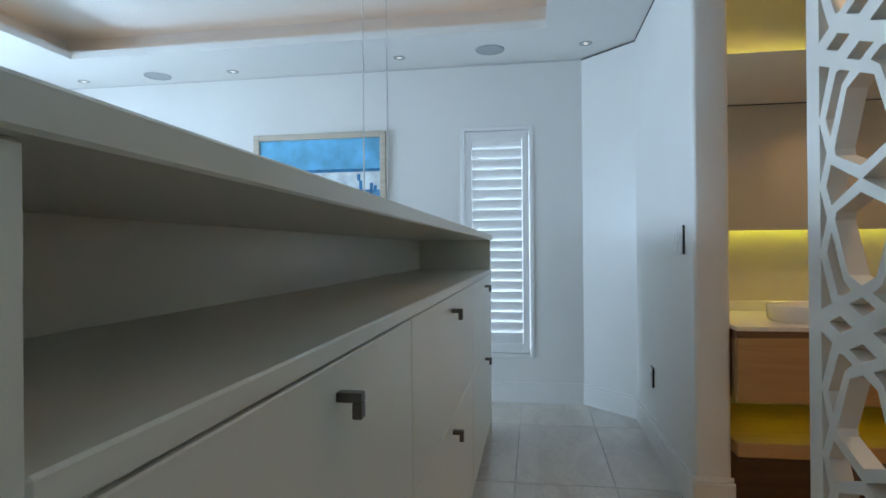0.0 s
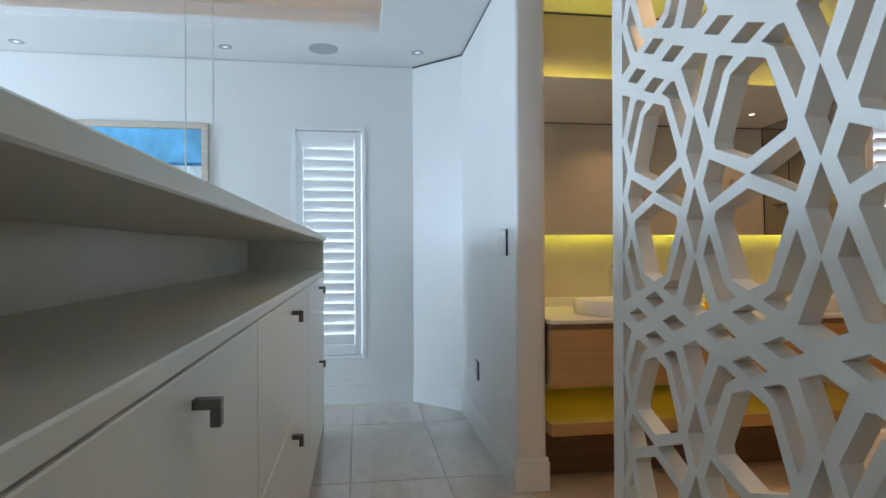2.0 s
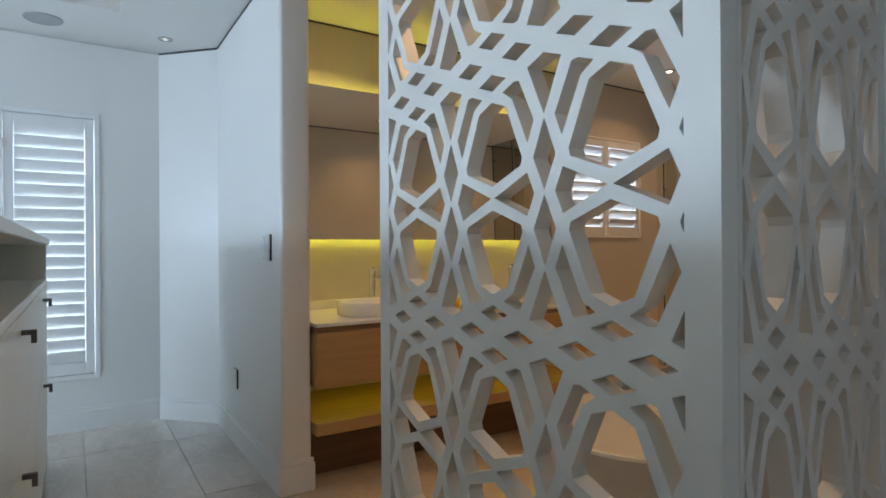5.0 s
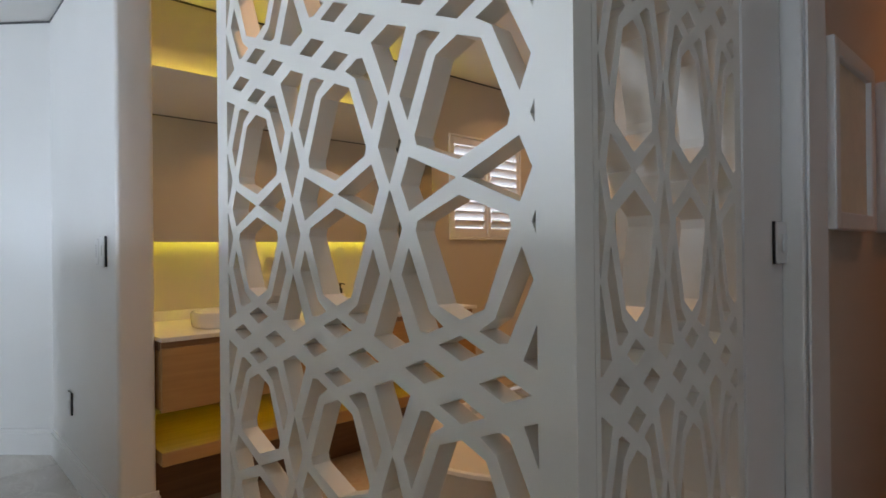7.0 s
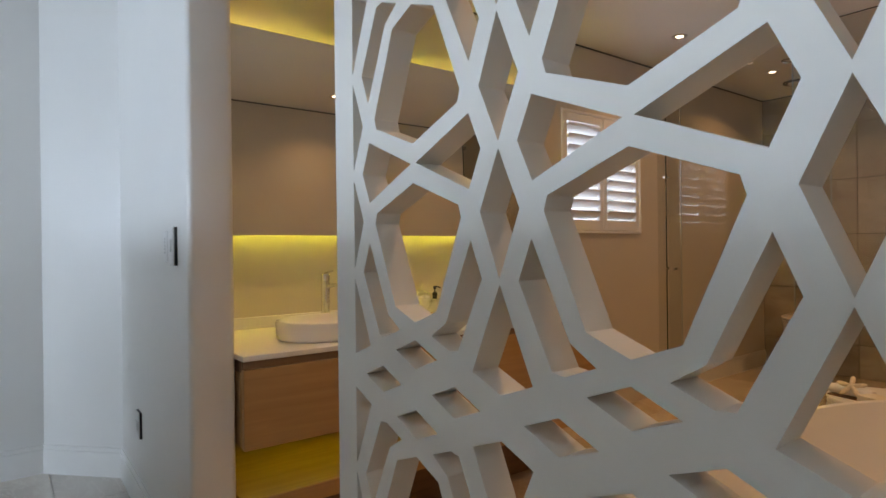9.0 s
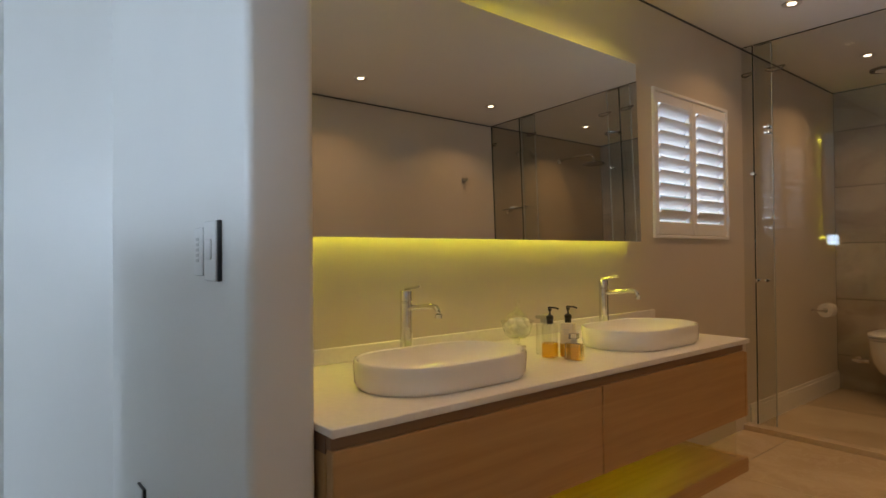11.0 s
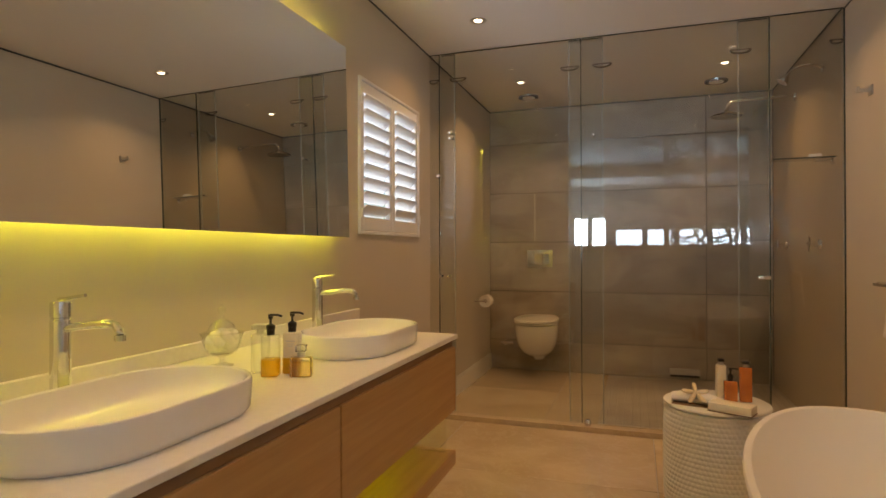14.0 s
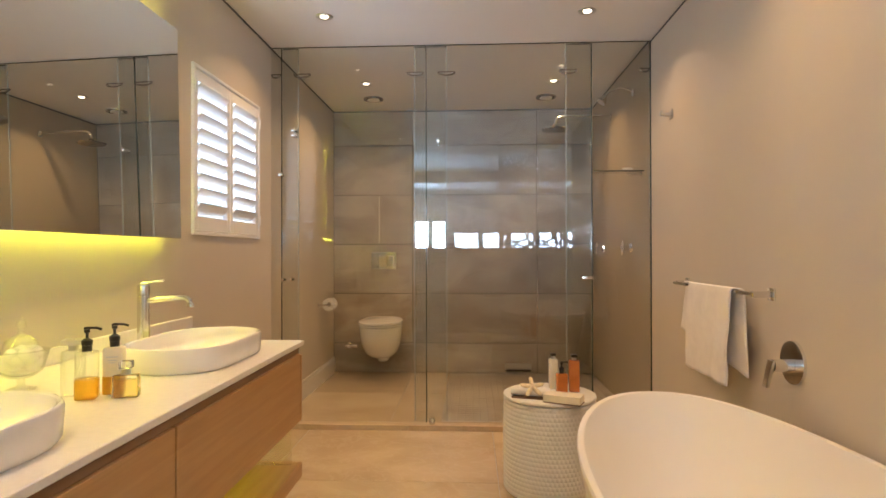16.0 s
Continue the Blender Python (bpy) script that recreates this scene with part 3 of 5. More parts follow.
def mirror():
    y0, y1, z0, z1 = 0.97, 3.024, 1.217, 2.127
    r = thing("mirror", "wide frameless wall mirror lit yellow from behind", "mirror", (XL, (y0 + y1) / 2, z0))
    o = r.location
    hm = (z1 - z0) / 2
    p = boxpart("pane", M_MIRROR, r, (-0.0025, 0.0025, y0 - o.y, y1 - o.y, -hm, hm), 0.001)
    p.location = (-3.0125 - o.x, 0, hm)
    p.rotation_euler = (0, radians(-1.05), 0)
    boxpart("backing", M_BLACK, r, (0.012, -3.026 - o.x, y0 + 0.13 - o.y, y1 - 0.13 - o.y, 0.1, z1 - z0 - 0.1))
    # added unseen blocker: hides the end strip from the shower glass
    boxpart("lip", M_BLACK, r, (0.028, 0.0555, y1 - 0.042 - o.y, y1 - 0.038 - o.y, 0.06, z1 - z0 - 0.06))
    for nm, d in (("lower", (0.004, 0.02, y0 + 0.05 - o.y, y1 - 0.05 - o.y, 0.05, 0.063)), ("upper", (0.004, 0.02, y0 + 0.05 - o.y, y1 - 0.05 - o.y, z1 - z0 - 0.063, z1 - z0 - 0.05)),
                  ("end", (0.035, 0.05, y1 - 0.06 - o.y, y1 - 0.045 - o.y, 0.1, z1 - z0 - 0.1))):
        boxpart("led_strip", M_LEDLOW if nm == "end" else M_LED, r, d, 0, "yellow light strip")
    return r


mirror()


def shutter(name, label, n_panels, w, h, louvres, pitch, tilt, angle_z, at, stile=0.045, frame_w=0.045):
    """Plantation shutter in the xz plane (width along x), front at y = 0 looking to -y."""
    r = thing(name, label, "shutter", at)
    r.rotation_euler = (0, 0, angle_z)
    bm = bmesh.new()
    f = frame_w
    box(bm, -f, 0, -0.02, 0.05, -f, h + f, 0.003)
    box(bm, w, w + f, -0.02, 0.05, -f, h + f, 0.003)
    box(bm, 0.001, w - 0.001, -0.02, 0.05, h, h + f, 0.003)
    box(bm, 0.001, w - 0.001, -0.02, 0.05, -f, 0, 0.003)
    part("frame", bm, M_SHUTTER, r)
    pw = w / n_panels
    for p in range(n_panels):
        bm = bmesh.new()
        x0, x1 = p * pw + 0.003, (p + 1) * pw - 0.003
        box(bm, x0, x0 + stile, -0.012, 0.018, 0.003, h - 0.003, 0.003)
        box(bm, x1 - stile, x1, -0.012, 0.018, 0.003, h - 0.003, 0.003)
        rb, rt = (h - louvres * pitch) * 0.55, (h - louvres * pitch) * 0.45
        box(bm, x0 + stile, x1 - stile, -0.012, 0.018, 0.003, rb, 0.002)
        box(bm, x0 + stile, x1 - stile, -0.012, 0.018, h - rt, h - 0.003, 0.002)
        pan = part("shutter_panel", bm, M_SHUTTER, r)
        for i in range(louvres):
            bm = bmesh.new()
            zc = rb + (i + 0.5) * pitch
            lw = 0.56 * pitch
            prof = [(lw * math.cos(a), 0.0055 * math.sin(a)) for a in [2 * math.pi * k / 12 for k in range(12)]]
            c, s = math.cos(tilt), math.sin(tilt)
            loops = [[(x, 0.003 + c * u - s * v, zc + s * u + c * v) for u, v in prof] for x in (x0 + stile + 0.002, x1 - stile - 0.002)]
            loop_skin(bm, loops)
            part("louvre", bm, M_SHUTTER, pan, smooth=True)
        for zz in (0.12 * h, 0.88 * h):
            boxpart("hinge", M_SHUTTER, r, ((-0.012 if p == 0 else w - 0.006), (0.006 if p == 0 else w + 0.012), -0.027, -0.0205, zz - 0.03, zz + 0.03), 0.002)
    return r


shutter("window_shutter", "white plantation shutter with closed louvres on a slim window", 1, WY1 - WY0, WZ1 - WZ0, 20, 0.076, radians(-70), radians(90), (XW - 0.01, WY0, WZ0), 0.05, 0.03)
shutter("window_shutter", "white double plantation shutter with tilted louvres", 2, SY1 - SY0 + 0.05, SZ1 - SZ0 + 0.06, 9, 0.073, radians(-44), radians(90), (XL - 0.005, SY0 - 0.025, SZ0 - 0.03), 0.036, 0.018)


def shower_glass():
    r = thing("shower_partition", "clear frameless glass shower partition with sliding doors", "shower screen", (XL, YG, 0.03))
    top = H - 0.03 - 0.006

    def pane(name, x0, x1, y, edge, ends):
        p = boxpart(name, M_PANE, r, (x0 - XL, x1 - XL, y - 0.004, y + 0.004, 0.012, top))
        p.visible_shadow = False
        boxpart("glass_edge", M_GLASSEDGE, p, (x0 + 0.002 - XL, x1 - 0.002 - XL, y - 0.005, y + 0.005, top + 0.0005, top + 0.003))
        for xe in ends:
            boxpart("glass_edge", edge, p, (xe - 0.0024 - XL, xe + 0.0024 - XL, y - 0.005, y + 0.005, 0.012, top))
    for x0, x1 in ((XL + 0.003, -3.001), (-2.995, -2.038), (-2.032, -0.962), (-0.956, XR - 0.003)):
        pane("glass_pane", x0, x1, 0.0, M_GLASSEDGE, (x1,))
    for x0, x1 in ((-3.0, -2.897), (-2.117, -1.905), (-1.123, -0.959)):
        pane("overlap_pane", x0, x1, 0.028, M_PALEEDGE, (x0, x1) if x0 > -2.9 else (x1,))
    return r


shower_glass()
structure("shower_sill", M_BFLOOR, [(XL, XR, YG - 0.045, YG + 0.045, -0.004, 0.034)], "pale stone shower threshold", "sill", 0.003)


def tub():
    r = thing("bathtub", "white freestanding egg-shaped bathtub", "bathtub", (-1.02, 2.06, 0))

    def ring(hw, hl, z, n=64):
        pts = []
        for i in range(n):
            a = 2 * math.pi * i / n
            c, s = math.cos(a), math.sin(a)
            pts.append((hw * math.copysign(abs(c) ** 0.86, c) * (1 - 0.06 * s), hl * math.copysign(abs(s) ** 0.9, s), z + (0.03 * s * s if z > 0.4 else 0)))
        return pts
    bm = bmesh.new()
    loop_skin(bm, [ring(0.27, 0.62, 0.002), ring(0.29, 0.65, 0.02), ring(0.345, 0.74, 0.2), ring(0.40, 0.83, 0.42), ring(0.425, 0.88, 0.545), ring(0.428, 0.886, 0.556), ring(0.424, 0.882, 0.564), ring(0.414, 0.872, 0.566),
                   ring(0.405, 0.862, 0.562), ring(0.38, 0.82, 0.46), ring(0.32, 0.70, 0.24), ring(0.25, 0.56, 0.13), ring(0.1, 0.3, 0.115), ring(0.03, 0.05, 0.113)])
    part("shell", bm, M_TUB, r, smooth=True)
    bm = bmesh.new()
    lathe(bm, [(0, 0.1165), (0.026, 0.1165), (0.03, 0.119), (0.026, 0.123), (0, 0.123)])
    part("waste", bm, M_CHROME, r, "chrome waste plug", smooth=True)
    return r


tub()


def stool():
    R0, hh = 0.226, 0.47
    r = thing("side_stool", "white glazed drum stool covered in small raised dots", "stool", (-1.365, 3.42, 0))
    bm = bmesh.new()
    nu, nv = 280, 84
    rings = []
    for j in range(nv + 1):
        z = 0.012 + (hh - 0.034) * j / nv
        rr = []
        for i in range(nu):
            a = 2 * math.pi * i / nu
            row = j // 4
            du, dv = (i + 2 * (row % 2)) % 4 - 2, j % 4 - 2
            knob = 0.0052 * max(0.0, 1 - (du * du + dv * dv) / 3.2) if 0 < j < nv else 0.0
            rad = R0 * (1 - 0.02 * (2 * z / hh - 1) ** 2) - 0.005 + knob
            rr.append((rad * math.cos(a), rad * math.sin(a), z))
        rings.append(rr)
    loop_skin(bm, rings, True, True)
    part("dimpled_side", bm, M_STOOL, r, smooth=True)
    bm = bmesh.new()
    lathe(bm, [(0, hh - 0.0175), (R0 - 0.008, hh - 0.0175), (R0 - 0.002, hh - 0.012), (R0 - 0.004, hh - 0.004), (R0 - 0.012, hh), (0, hh)], seg=64)
    part("seat", bm, M_STOOL, r, smooth=True)
    return r


stool()


def toilet():
    r = thing("toilet", "white wall-hung toilet with the lid closed", "toilet", (-2.572, YB, 0.145))

    def ring(w, l, z, n=36):
        pts = []
        for i in range(n):
            a = 2 * math.pi * i / n
            c, s = math.cos(a), math.sin(a)
            yy = -l / 2 - (l / 2) * s
            ww = w / 2 * math.copysign(abs(c) ** (0.8 if s > 0 else 0.45), c)
            pts.append((ww, yy, z))
        return pts
    bm = bmesh.new()
    loop_skin(bm, [ring(0.10, 0.22, 0.0), ring(0.12, 0.25, 0.04), ring(0.22, 0.38, 0.058), ring(0.295, 0.46, 0.10), ring(0.352, 0.52, 0.175), ring(0.376, 0.545, 0.26), ring(0.384, 0.552, 0.32), ring(0.384, 0.552, 0.345)])
    part("bowl", bm, M_CERAMIC, r, smooth=True)
    bm = bmesh.new()
    loop_skin(bm, [ring(0.384, 0.55, 0.350), ring(0.394, 0.562, 0.353), ring(0.394, 0.562, 0.362), ring(0.386, 0.552, 0.364)])
    part("seat", bm, M_CERAMIC, r, smooth=True)
    bm = bmesh.new()
    loop_skin(bm, [ring(0.388, 0.556, 0.369), ring(0.398, 0.566, 0.373), ring(0.394, 0.562, 0.386), ring(0.35, 0.51, 0.394)])
    part("lid", bm, M_CERAMIC, r, smooth=True)
    return r


toilet()

# ---------------------------------------------------------------- trims


def trim_run(name, mat, pts, z0, z1, out, label, category):
    """Strips along wall faces: each run is (x0, y0, x1, y1) with the room on its left-hand side."""
    bm = bmesh.new()
    for (x0, y0, x1, y1) in pts:
        a, b = Vector((x0, y0)), Vector((x1, y1))
        d = (b - a).normalized()
        n = Vector((-d.y, d.x)) * out
        q = [a + d * 0.001, b - d * 0.001, b - d * 0.001 + n, a + d * 0.001 + n]
        lo = [bm.verts.new((p.x, p.y, z0)) for p in q]
        hi = [bm.verts.new((p.x, p.y, z1)) for p in q]
        for i in range(4):
            j = (i + 1) % 4
            bm.faces.new((lo[i], lo[j], hi[j], hi[i]))
        bm.faces.new(lo[::-1])
        bm.faces.new(hi)
    return tagged(part(name, bm, mat), label, category, kind="structure")


BED_RUNS = [(XJ - 0.0, YJ, XD, YJ), (XD, YJ, XW, YW), (XW, YW, XW, YB0), (XW, YB0, XE, YB0), (XE, YB0, XE, YP), (XE, YP, DX1 + 0.06, YP)]
trim_run("baseboard", M_TRIM, BED_RUNS, 0, 0.125, 0.014, "white painted skirting board", "skirting")
trim_run("baseboard_cap", M_TRIM, BED_RUNS, 0.1255, 0.148, 0.009, "white moulded skirting top", "skirting")
BATH_RUNS = [(XL, YB, XL, YG + 0.05)]
trim_run("baseboard_bath", M_TRIM, BATH_RUNS, 0, 0.125, 0.014, "white painted skirting board", "skirting")
trim_run("baseboard_bath_cap", M_TRIM, BATH_RUNS, 0.1255, 0.148, 0.009, "white moulded skirting top", "skirting")
boxes_end = [(XJ + 0.0005, XJ + 0.016, YJ - 0.014, YJI + 0.012, 0, 0.135), (XJ + 0.0005, XJ + 0.010, YJ - 0.009, YJI + 0.007, 0.1355, 0.158)]
structure("baseboard_end", M_TRIM, boxes_end, "white skirting wrapped round the wall end", "skirting", 0.003)
# proud strips, coloured like the shade of a recessed ceiling gap
trim_run("trim_shadow_line", M_GAPSHADE, [(XJ, YJ, XD, YJ), (XD, YJ, XW, YW)], H - 0.013, H - 0.001, 0.003, "dark painted strip for the shadow gap under the ceiling", "trim")
trim_run("trim_shadow_line_bath", M_GAPSHADE, [(XL, YB, XL, YJI), (XR - 0.012, YG + 0.01, XR - 0.012, YB), (XR, 1.43, XR, YG), (XR, YB, XL, YB)], H - 0.012, H - 0.001, 0.003, "dark painted strip for the shadow gap under the ceiling", "trim")
trim_run("trim_shadow_line_wall", M_CABLE, [(XW, YW, XW, YB0)], H - 0.012, H - 0.001, 0.003, "grey painted strip for the shadow gap under the ceiling", "trim")

# cove light strips hidden behind the tray's lip
structure("trim_cove_led", M_COVE, [
    (TX0 - 0.20, TX0 - 0.18, TY0, TY1, H + LIP + 0.001, H + LIP + 0.012), (TX1 + 0.18, TX1 + 0.20, TY0, TY1, H + LIP + 0.001, H + LIP + 0.012),
    (TX0, TX1, TY0 - 0.20, TY0 - 0.18, H + LIP + 0.001, H + LIP + 0.012), (TX0, TX1, TY1 + 0.18, TY1 + 0.20, H + LIP + 0.001, H + LIP + 0.012)], "warm hidden cove light strip", "light strip")


def window_frame(x0, x1, z0, z1, bars):
    r = thing("window_unit", "white framed window with bright daylight outside", "window", ((x0 + x1) / 2, YB0 - 0.024, z0), kind="structure")
    o = r.location
    bm = bmesh.new()
    f = 0.05
    box(bm, x0 - o.x, x0 + f - o.x, -0.03, 0.03, 0, z1 - z0)
    box(bm, x1 - f - o.x, x1 - o.x, -0.03, 0.03, 0, z1 - z0)
    box(bm, x0 + f - o.x, x1 - f - o.x, -0.03, 0.03, 0, f)
    box(bm, x0 + f - o.x, x1 - f - o.x, -0.03, 0.03, z1 - z0 - f, z1 - z0)
    for i in range(1, bars):
        x = x0 + (x1 - x0) * i / bars
        box(bm, x - 0.055 - o.x, x + 0.055 - o.x, -0.03, 0.03, f, z1 - z0 - f)
    part("window_frame", bm, M_TRIM, r)
    return r


for (_a, _b, _c, _d), _n in zip(RO, (2, 5)):
    window_frame(_a, _b, _c, _d, _n)
tagged(boxpart("backdrop", M_SKYGLOW, None, (XW - 3, -2.2, YB0 - 0.62, YB0 - 0.6, -1, 5)), "bright overcast daylight", "sky", kind="structure")
# sky plane dimmed so this window reflects weakly in the shower glass
tagged(boxpart("backdrop_wide", M_SKYDIM, None, (-2.198, XE + 3, YB0 - 0.62, YB0 - 0.6, -1, 5)), "plain sky backdrop, dimmed behind the wide window", "sky", kind="structure")
tagged(boxpart("backdrop_side", M_SKYGLOW, None, (XW - 0.9, XW - 0.88, -1.2, 0.5, 0, 3.2)), "bright overcast daylight", "sky", kind="structure")
tagged(boxpart("backdrop_bath", M_SKYBATH, None, (XL - 0.7, XL - 0.68, 2.9, 4.5, 0.6, 2.8)), "bright overcast daylight", "sky", kind="structure")

# doorway lining and passage
structure("door_1_frame", M_TRIM, [
    (DX0 - 0.044, DX0, YP - 0.018, YP - 0.0005, 0, 2.15), (DX1, DX1 + 0.06, YP - 0.018, YP - 0.0005, 0, 2.15), (DX0, DX1, YP - 0.018, YP - 0.0005, 2.1, 2.15),
    (DX0 + 0.0005, DX0 + 0.008, YP + 0.0, YP + 0.15, 0, 2.1), (DX1 - 0.012, DX1, YP + 0.0, YP + 0.15, 0, 2.1)], "white painted doorway lining", "door frame", 0.003)
structure("door_2", M_DARKWOOD, [(-0.1, 0.7, 6.15, 6.19, 0, 2.05)], "dark wooden door at the end of the passage", "door", 0.003)


def wall_picture(name, label, x, y0, y1, z0, z1, face, group=""):
    """Framed picture hung on a wall of constant x; face is +1 when it looks to +x."""
    r = thing(name, label, "picture", (x, (y0 + y1) / 2, z0), group)
    o = r.location
    w, h, d = (y1 - y0) / 2, z1 - z0, 0.035 * face
    bm = bmesh.new()
    f = 0.045
    box(bm, 0.001 * face, d, -w, -w + f, 0, h, 0.003)
    box(bm, 0.001 * face, d, w - f, w, 0, h, 0.003)
    box(bm, 0.001 * face, d, -w + f, w - f, 0, f, 0.003)
    box(bm, 0.001 * face, d, -w + f, w - f, h - f, h, 0.003)
    part("frame", bm, M_FRAMEOAK if not group else M_TRIM, r)
    return r, w, h, f


def beach_picture():
    r, w, h, f = wall_picture("beach_painting", "beach painting in a pale oak frame with blue sky and surf", XW, -2.06, -0.985, 1.30, 2.05, 1)
    iw = w - f
    sky = paint("painted_sky", (0.16, 0.50, 0.80), 0.6, var=0.3, scale=5, bump=0.03, fine=60)
    sea = paint("painted_sea", (0.03, 0.20, 0.42), 0.6, var=0.4, scale=14, bump=0.03, fine=60)
    foam = paint("painted_foam", (0.74, 0.82, 0.88), 0.6, var=0.2, scale=12, bump=0.05, fine=60)
    sand = paint("painted_wet_sand", (0.12, 0.27, 0.45), 0.6, var=0.45, scale=9, bump=0.04, fine=60)
    top = h - f
    for nm, m, a, b in (("painted_sky", sky, 0.235, 0.0), ("painted_sea", sea, 0.26, 0.236), ("painted_foam", foam, 0.40, 0.261), ("painted_sand", sand, 0.65, 0.401)):
        boxpart(nm, m, r, (0.004, 0.014, -iw + 0.001, iw - 0.001, top - a, top - b - 0.001))
    for k, (u, z) in enumerate(((-0.16, 0.30), (0.16, 0.36), (0.20, 0.38), (0.32, 0.28), (0.335, 0.33), (0.42, 0.35), (0.45, 0.37), (-0.3, 0.37))):
        boxpart("painted_dab", sea, r, (0.0145, 0.0165, u * 1.0 - 0.012, u + 0.012, top - z - 0.05 - 0.03 * (k % 3), top - z))
    return r


beach_picture()
for _y in (1.84, 2.45):
    _r, _w, _h, _f = wall_picture("passage_picture", "white box-framed picture on the passage wall", DX0 - 0.02, _y, _y + 0.45, 1.2, 1.68, 1, "passage pictures")
    boxpart("mount", M_PALE, _r, (0.004, 0.02, -_w + _f + 0.001, _w - _f - 0.001, _f + 0.001, _h - _f - 0.001))


def pendant_cable(x, y):
    r = thing("pendant_cable", "thin pale hanging pendant cable", "cable", (x, y, 0.9), "pendant cables")
    bm = bmesh.new()
    tube(bm, (0, 0, 0.12), (0, 0, TZ - 0.9), 0.004, seg=8)
    part("cord", bm, M_CABLE, r)
    bm = bmesh.new()
    lathe(bm, [(0, 0), (0.05, 0), (0.06, 0.02), (0.055, 0.11), (0.02, 0.135), (0, 0.135)])
    part("shade", bm, M_TRIM, r, smooth=True)
    return r


pendant_cable(-3.14, -0.852)
pendant_cable(-3.195, -0.723)


def downlight(x, y, mat, r0, group, label):
    r = thing("downlight", label, "downlight", (x, y, H), group)
    bm = bmesh.new()
    lathe(bm, [(r0 * 0.47, -0.001), (r0 * 0.7, -0.006), (r0 * 0.95, -0.005), (r0, -0.0005), (r0 * 0.47, -0.0005)], seg=28)
    part("bezel", bm, M_STEEL if group.startswith("bath") else M_TRIM, r, smooth=True)
    bm = bmesh.new()
    lathe(bm, [(0, -0.0015), (r0 * 0.45, -0.0015), (r0 * 0.45, -0.004), (0, -0.004)], seg=24)
    part("lens", bm, mat, r)
    return r


def dim_downlight(x, y, group, label):
    """Deep dark fitting with only a small glowing chip."""
    r0 = 0.045
    r = thing("downlight", label, "downlight", (x, y, H), group)
    bm = bmesh.new()
    lathe(bm, [(r0 * 0.7, -0.001), (r0 * 0.74, -0.005), (r0 * 0.95, -0.004), (r0, -0.0005), (r0 * 0.7, -0.0005)], seg=28)
    part("bezel", bm, M_SPEAKER, r, smooth=True)
    bm = bmesh.new()
    lathe(bm, [(0, -0.0008), (r0 * 0.68, -0.0008), (r0 * 0.68, -0.002), (0, -0.002)], seg=24)
    part("reflector", bm, M_STEEL, r)
    bm = bmesh.new()
    lathe(bm, [(0, -0.0024), (r0 * 0.26, -0.0024), (r0 * 0.26, -0.004), (0, -0.004)], seg=16)
    part("lens", bm, M_LAMPDAY, r)
    return r


M_SPEAKER = paint("speaker_mesh", (0.42, 0.44, 0.45), 0.7, var=0.1, scale=200, bump=0.1, fine=900)
for _x, _y in BATH_LIGHTS:
    downlight(_x, _y, M_LAMP, 0.05, "bathroom downlights", "round recessed warm ceiling downlight")
for _x, _y in ((-3.86, 0.487), (-3.92, -0.815), (-4.0, -2.147), (-4.02, -3.45)):
    dim_downlight(_x, _y, "bedroom downlights", "small recessed ceiling downlight")


def ceiling_disc(name, x, y, r0, mat, label, group, category):
    r = thing(name, label, category, (x, y, H), group)
    bm = bmesh.new()
    lathe(bm, [(0, -0.0005), (r0, -0.0005), (r0 - 0.002, -0.006), (r0 - 0.012, -0.008), (r0 - 0.014, -0.005), (0, -0.005)], seg=40)
    part("grille", bm, mat, r, smooth=True)
    return r


for _x, _y in ((-3.87, -0.16), (-4.0, -2.78)):
    ceiling_disc("ceiling_speaker", _x, _y, 0.1, M_SPEAKER, "round grey flush ceiling speaker", "ceiling speakers", "speaker")


def vent(x, y):
    r = thing("ceiling_vent", "round white ceiling extractor valve", "vent", (x, y, H), "ceiling vents")
    # outer ring in dark metal stands for the shade around the disc
    bm = bmesh.new()
    lathe(bm, [(0.05, -0.0005), (0.09, -0.0005), (0.088, -0.012), (0.075, -0.016), (0.066, -0.006), (0.05, -0.0005)], seg=32)
    part("shade_ring", bm, M_GUNMETAL, r, smooth=True)
    bm = bmesh.new()
    lathe(bm, [(0, -0.006), (0.05, -0.008), (0.056, -0.016), (0.04, -0.022), (0, -0.024)], seg=32)
    part("disc", bm, M_TRIM, r, smooth=True)
    return r


vent(-2.608, 5.66)
vent(-1.087, 5.67)


def plate_on_y(name, label, x0, x1, z0, z1, y, rockers, group=""):
    """Electrical plate on a wall that faces -y."""
    r = thing(name, label, "switch" if "switch" in name else "socket", ((x0 + x1) / 2, y, z0), group)
    w, h = (x1 - x0) / 2, z1 - z0
    boxpart("backplate", M_BLACK, r, (-w, w + 0.003, -0.009, -0.0005, -0.001, h + 0.001), 0.001)
    boxpart("face", M_SWITCH, r, (-w, w, -0.014, -0.0095, 0, h), 0.0015)
    for a, b, c, d in rockers:
        boxpart("rocker", M_SWITCH, r, (a, b, -0.0185, -0.0145, c, d), 0.0015)
    return r


plate_on_y("light_switch", "white two-part light switch plate on the wall", -2.69, -2.612, 1.105, 1.234, YJ, [(-0.018, 0.018, 0.045, 0.09)])
_k = plate_on_y("keypad_switch", "slim white keypad beside the light switch", -2.765, -2.70, 1.115, 1.222, YJ, [])
for _i in range(5):
    boxpart("button", M_CABLE, _k, (-0.012, 0.006, -0.0155, -0.0145, 0.03 + 0.012 * _i, 0.037 + 0.012 * _i), 0, "grey key")
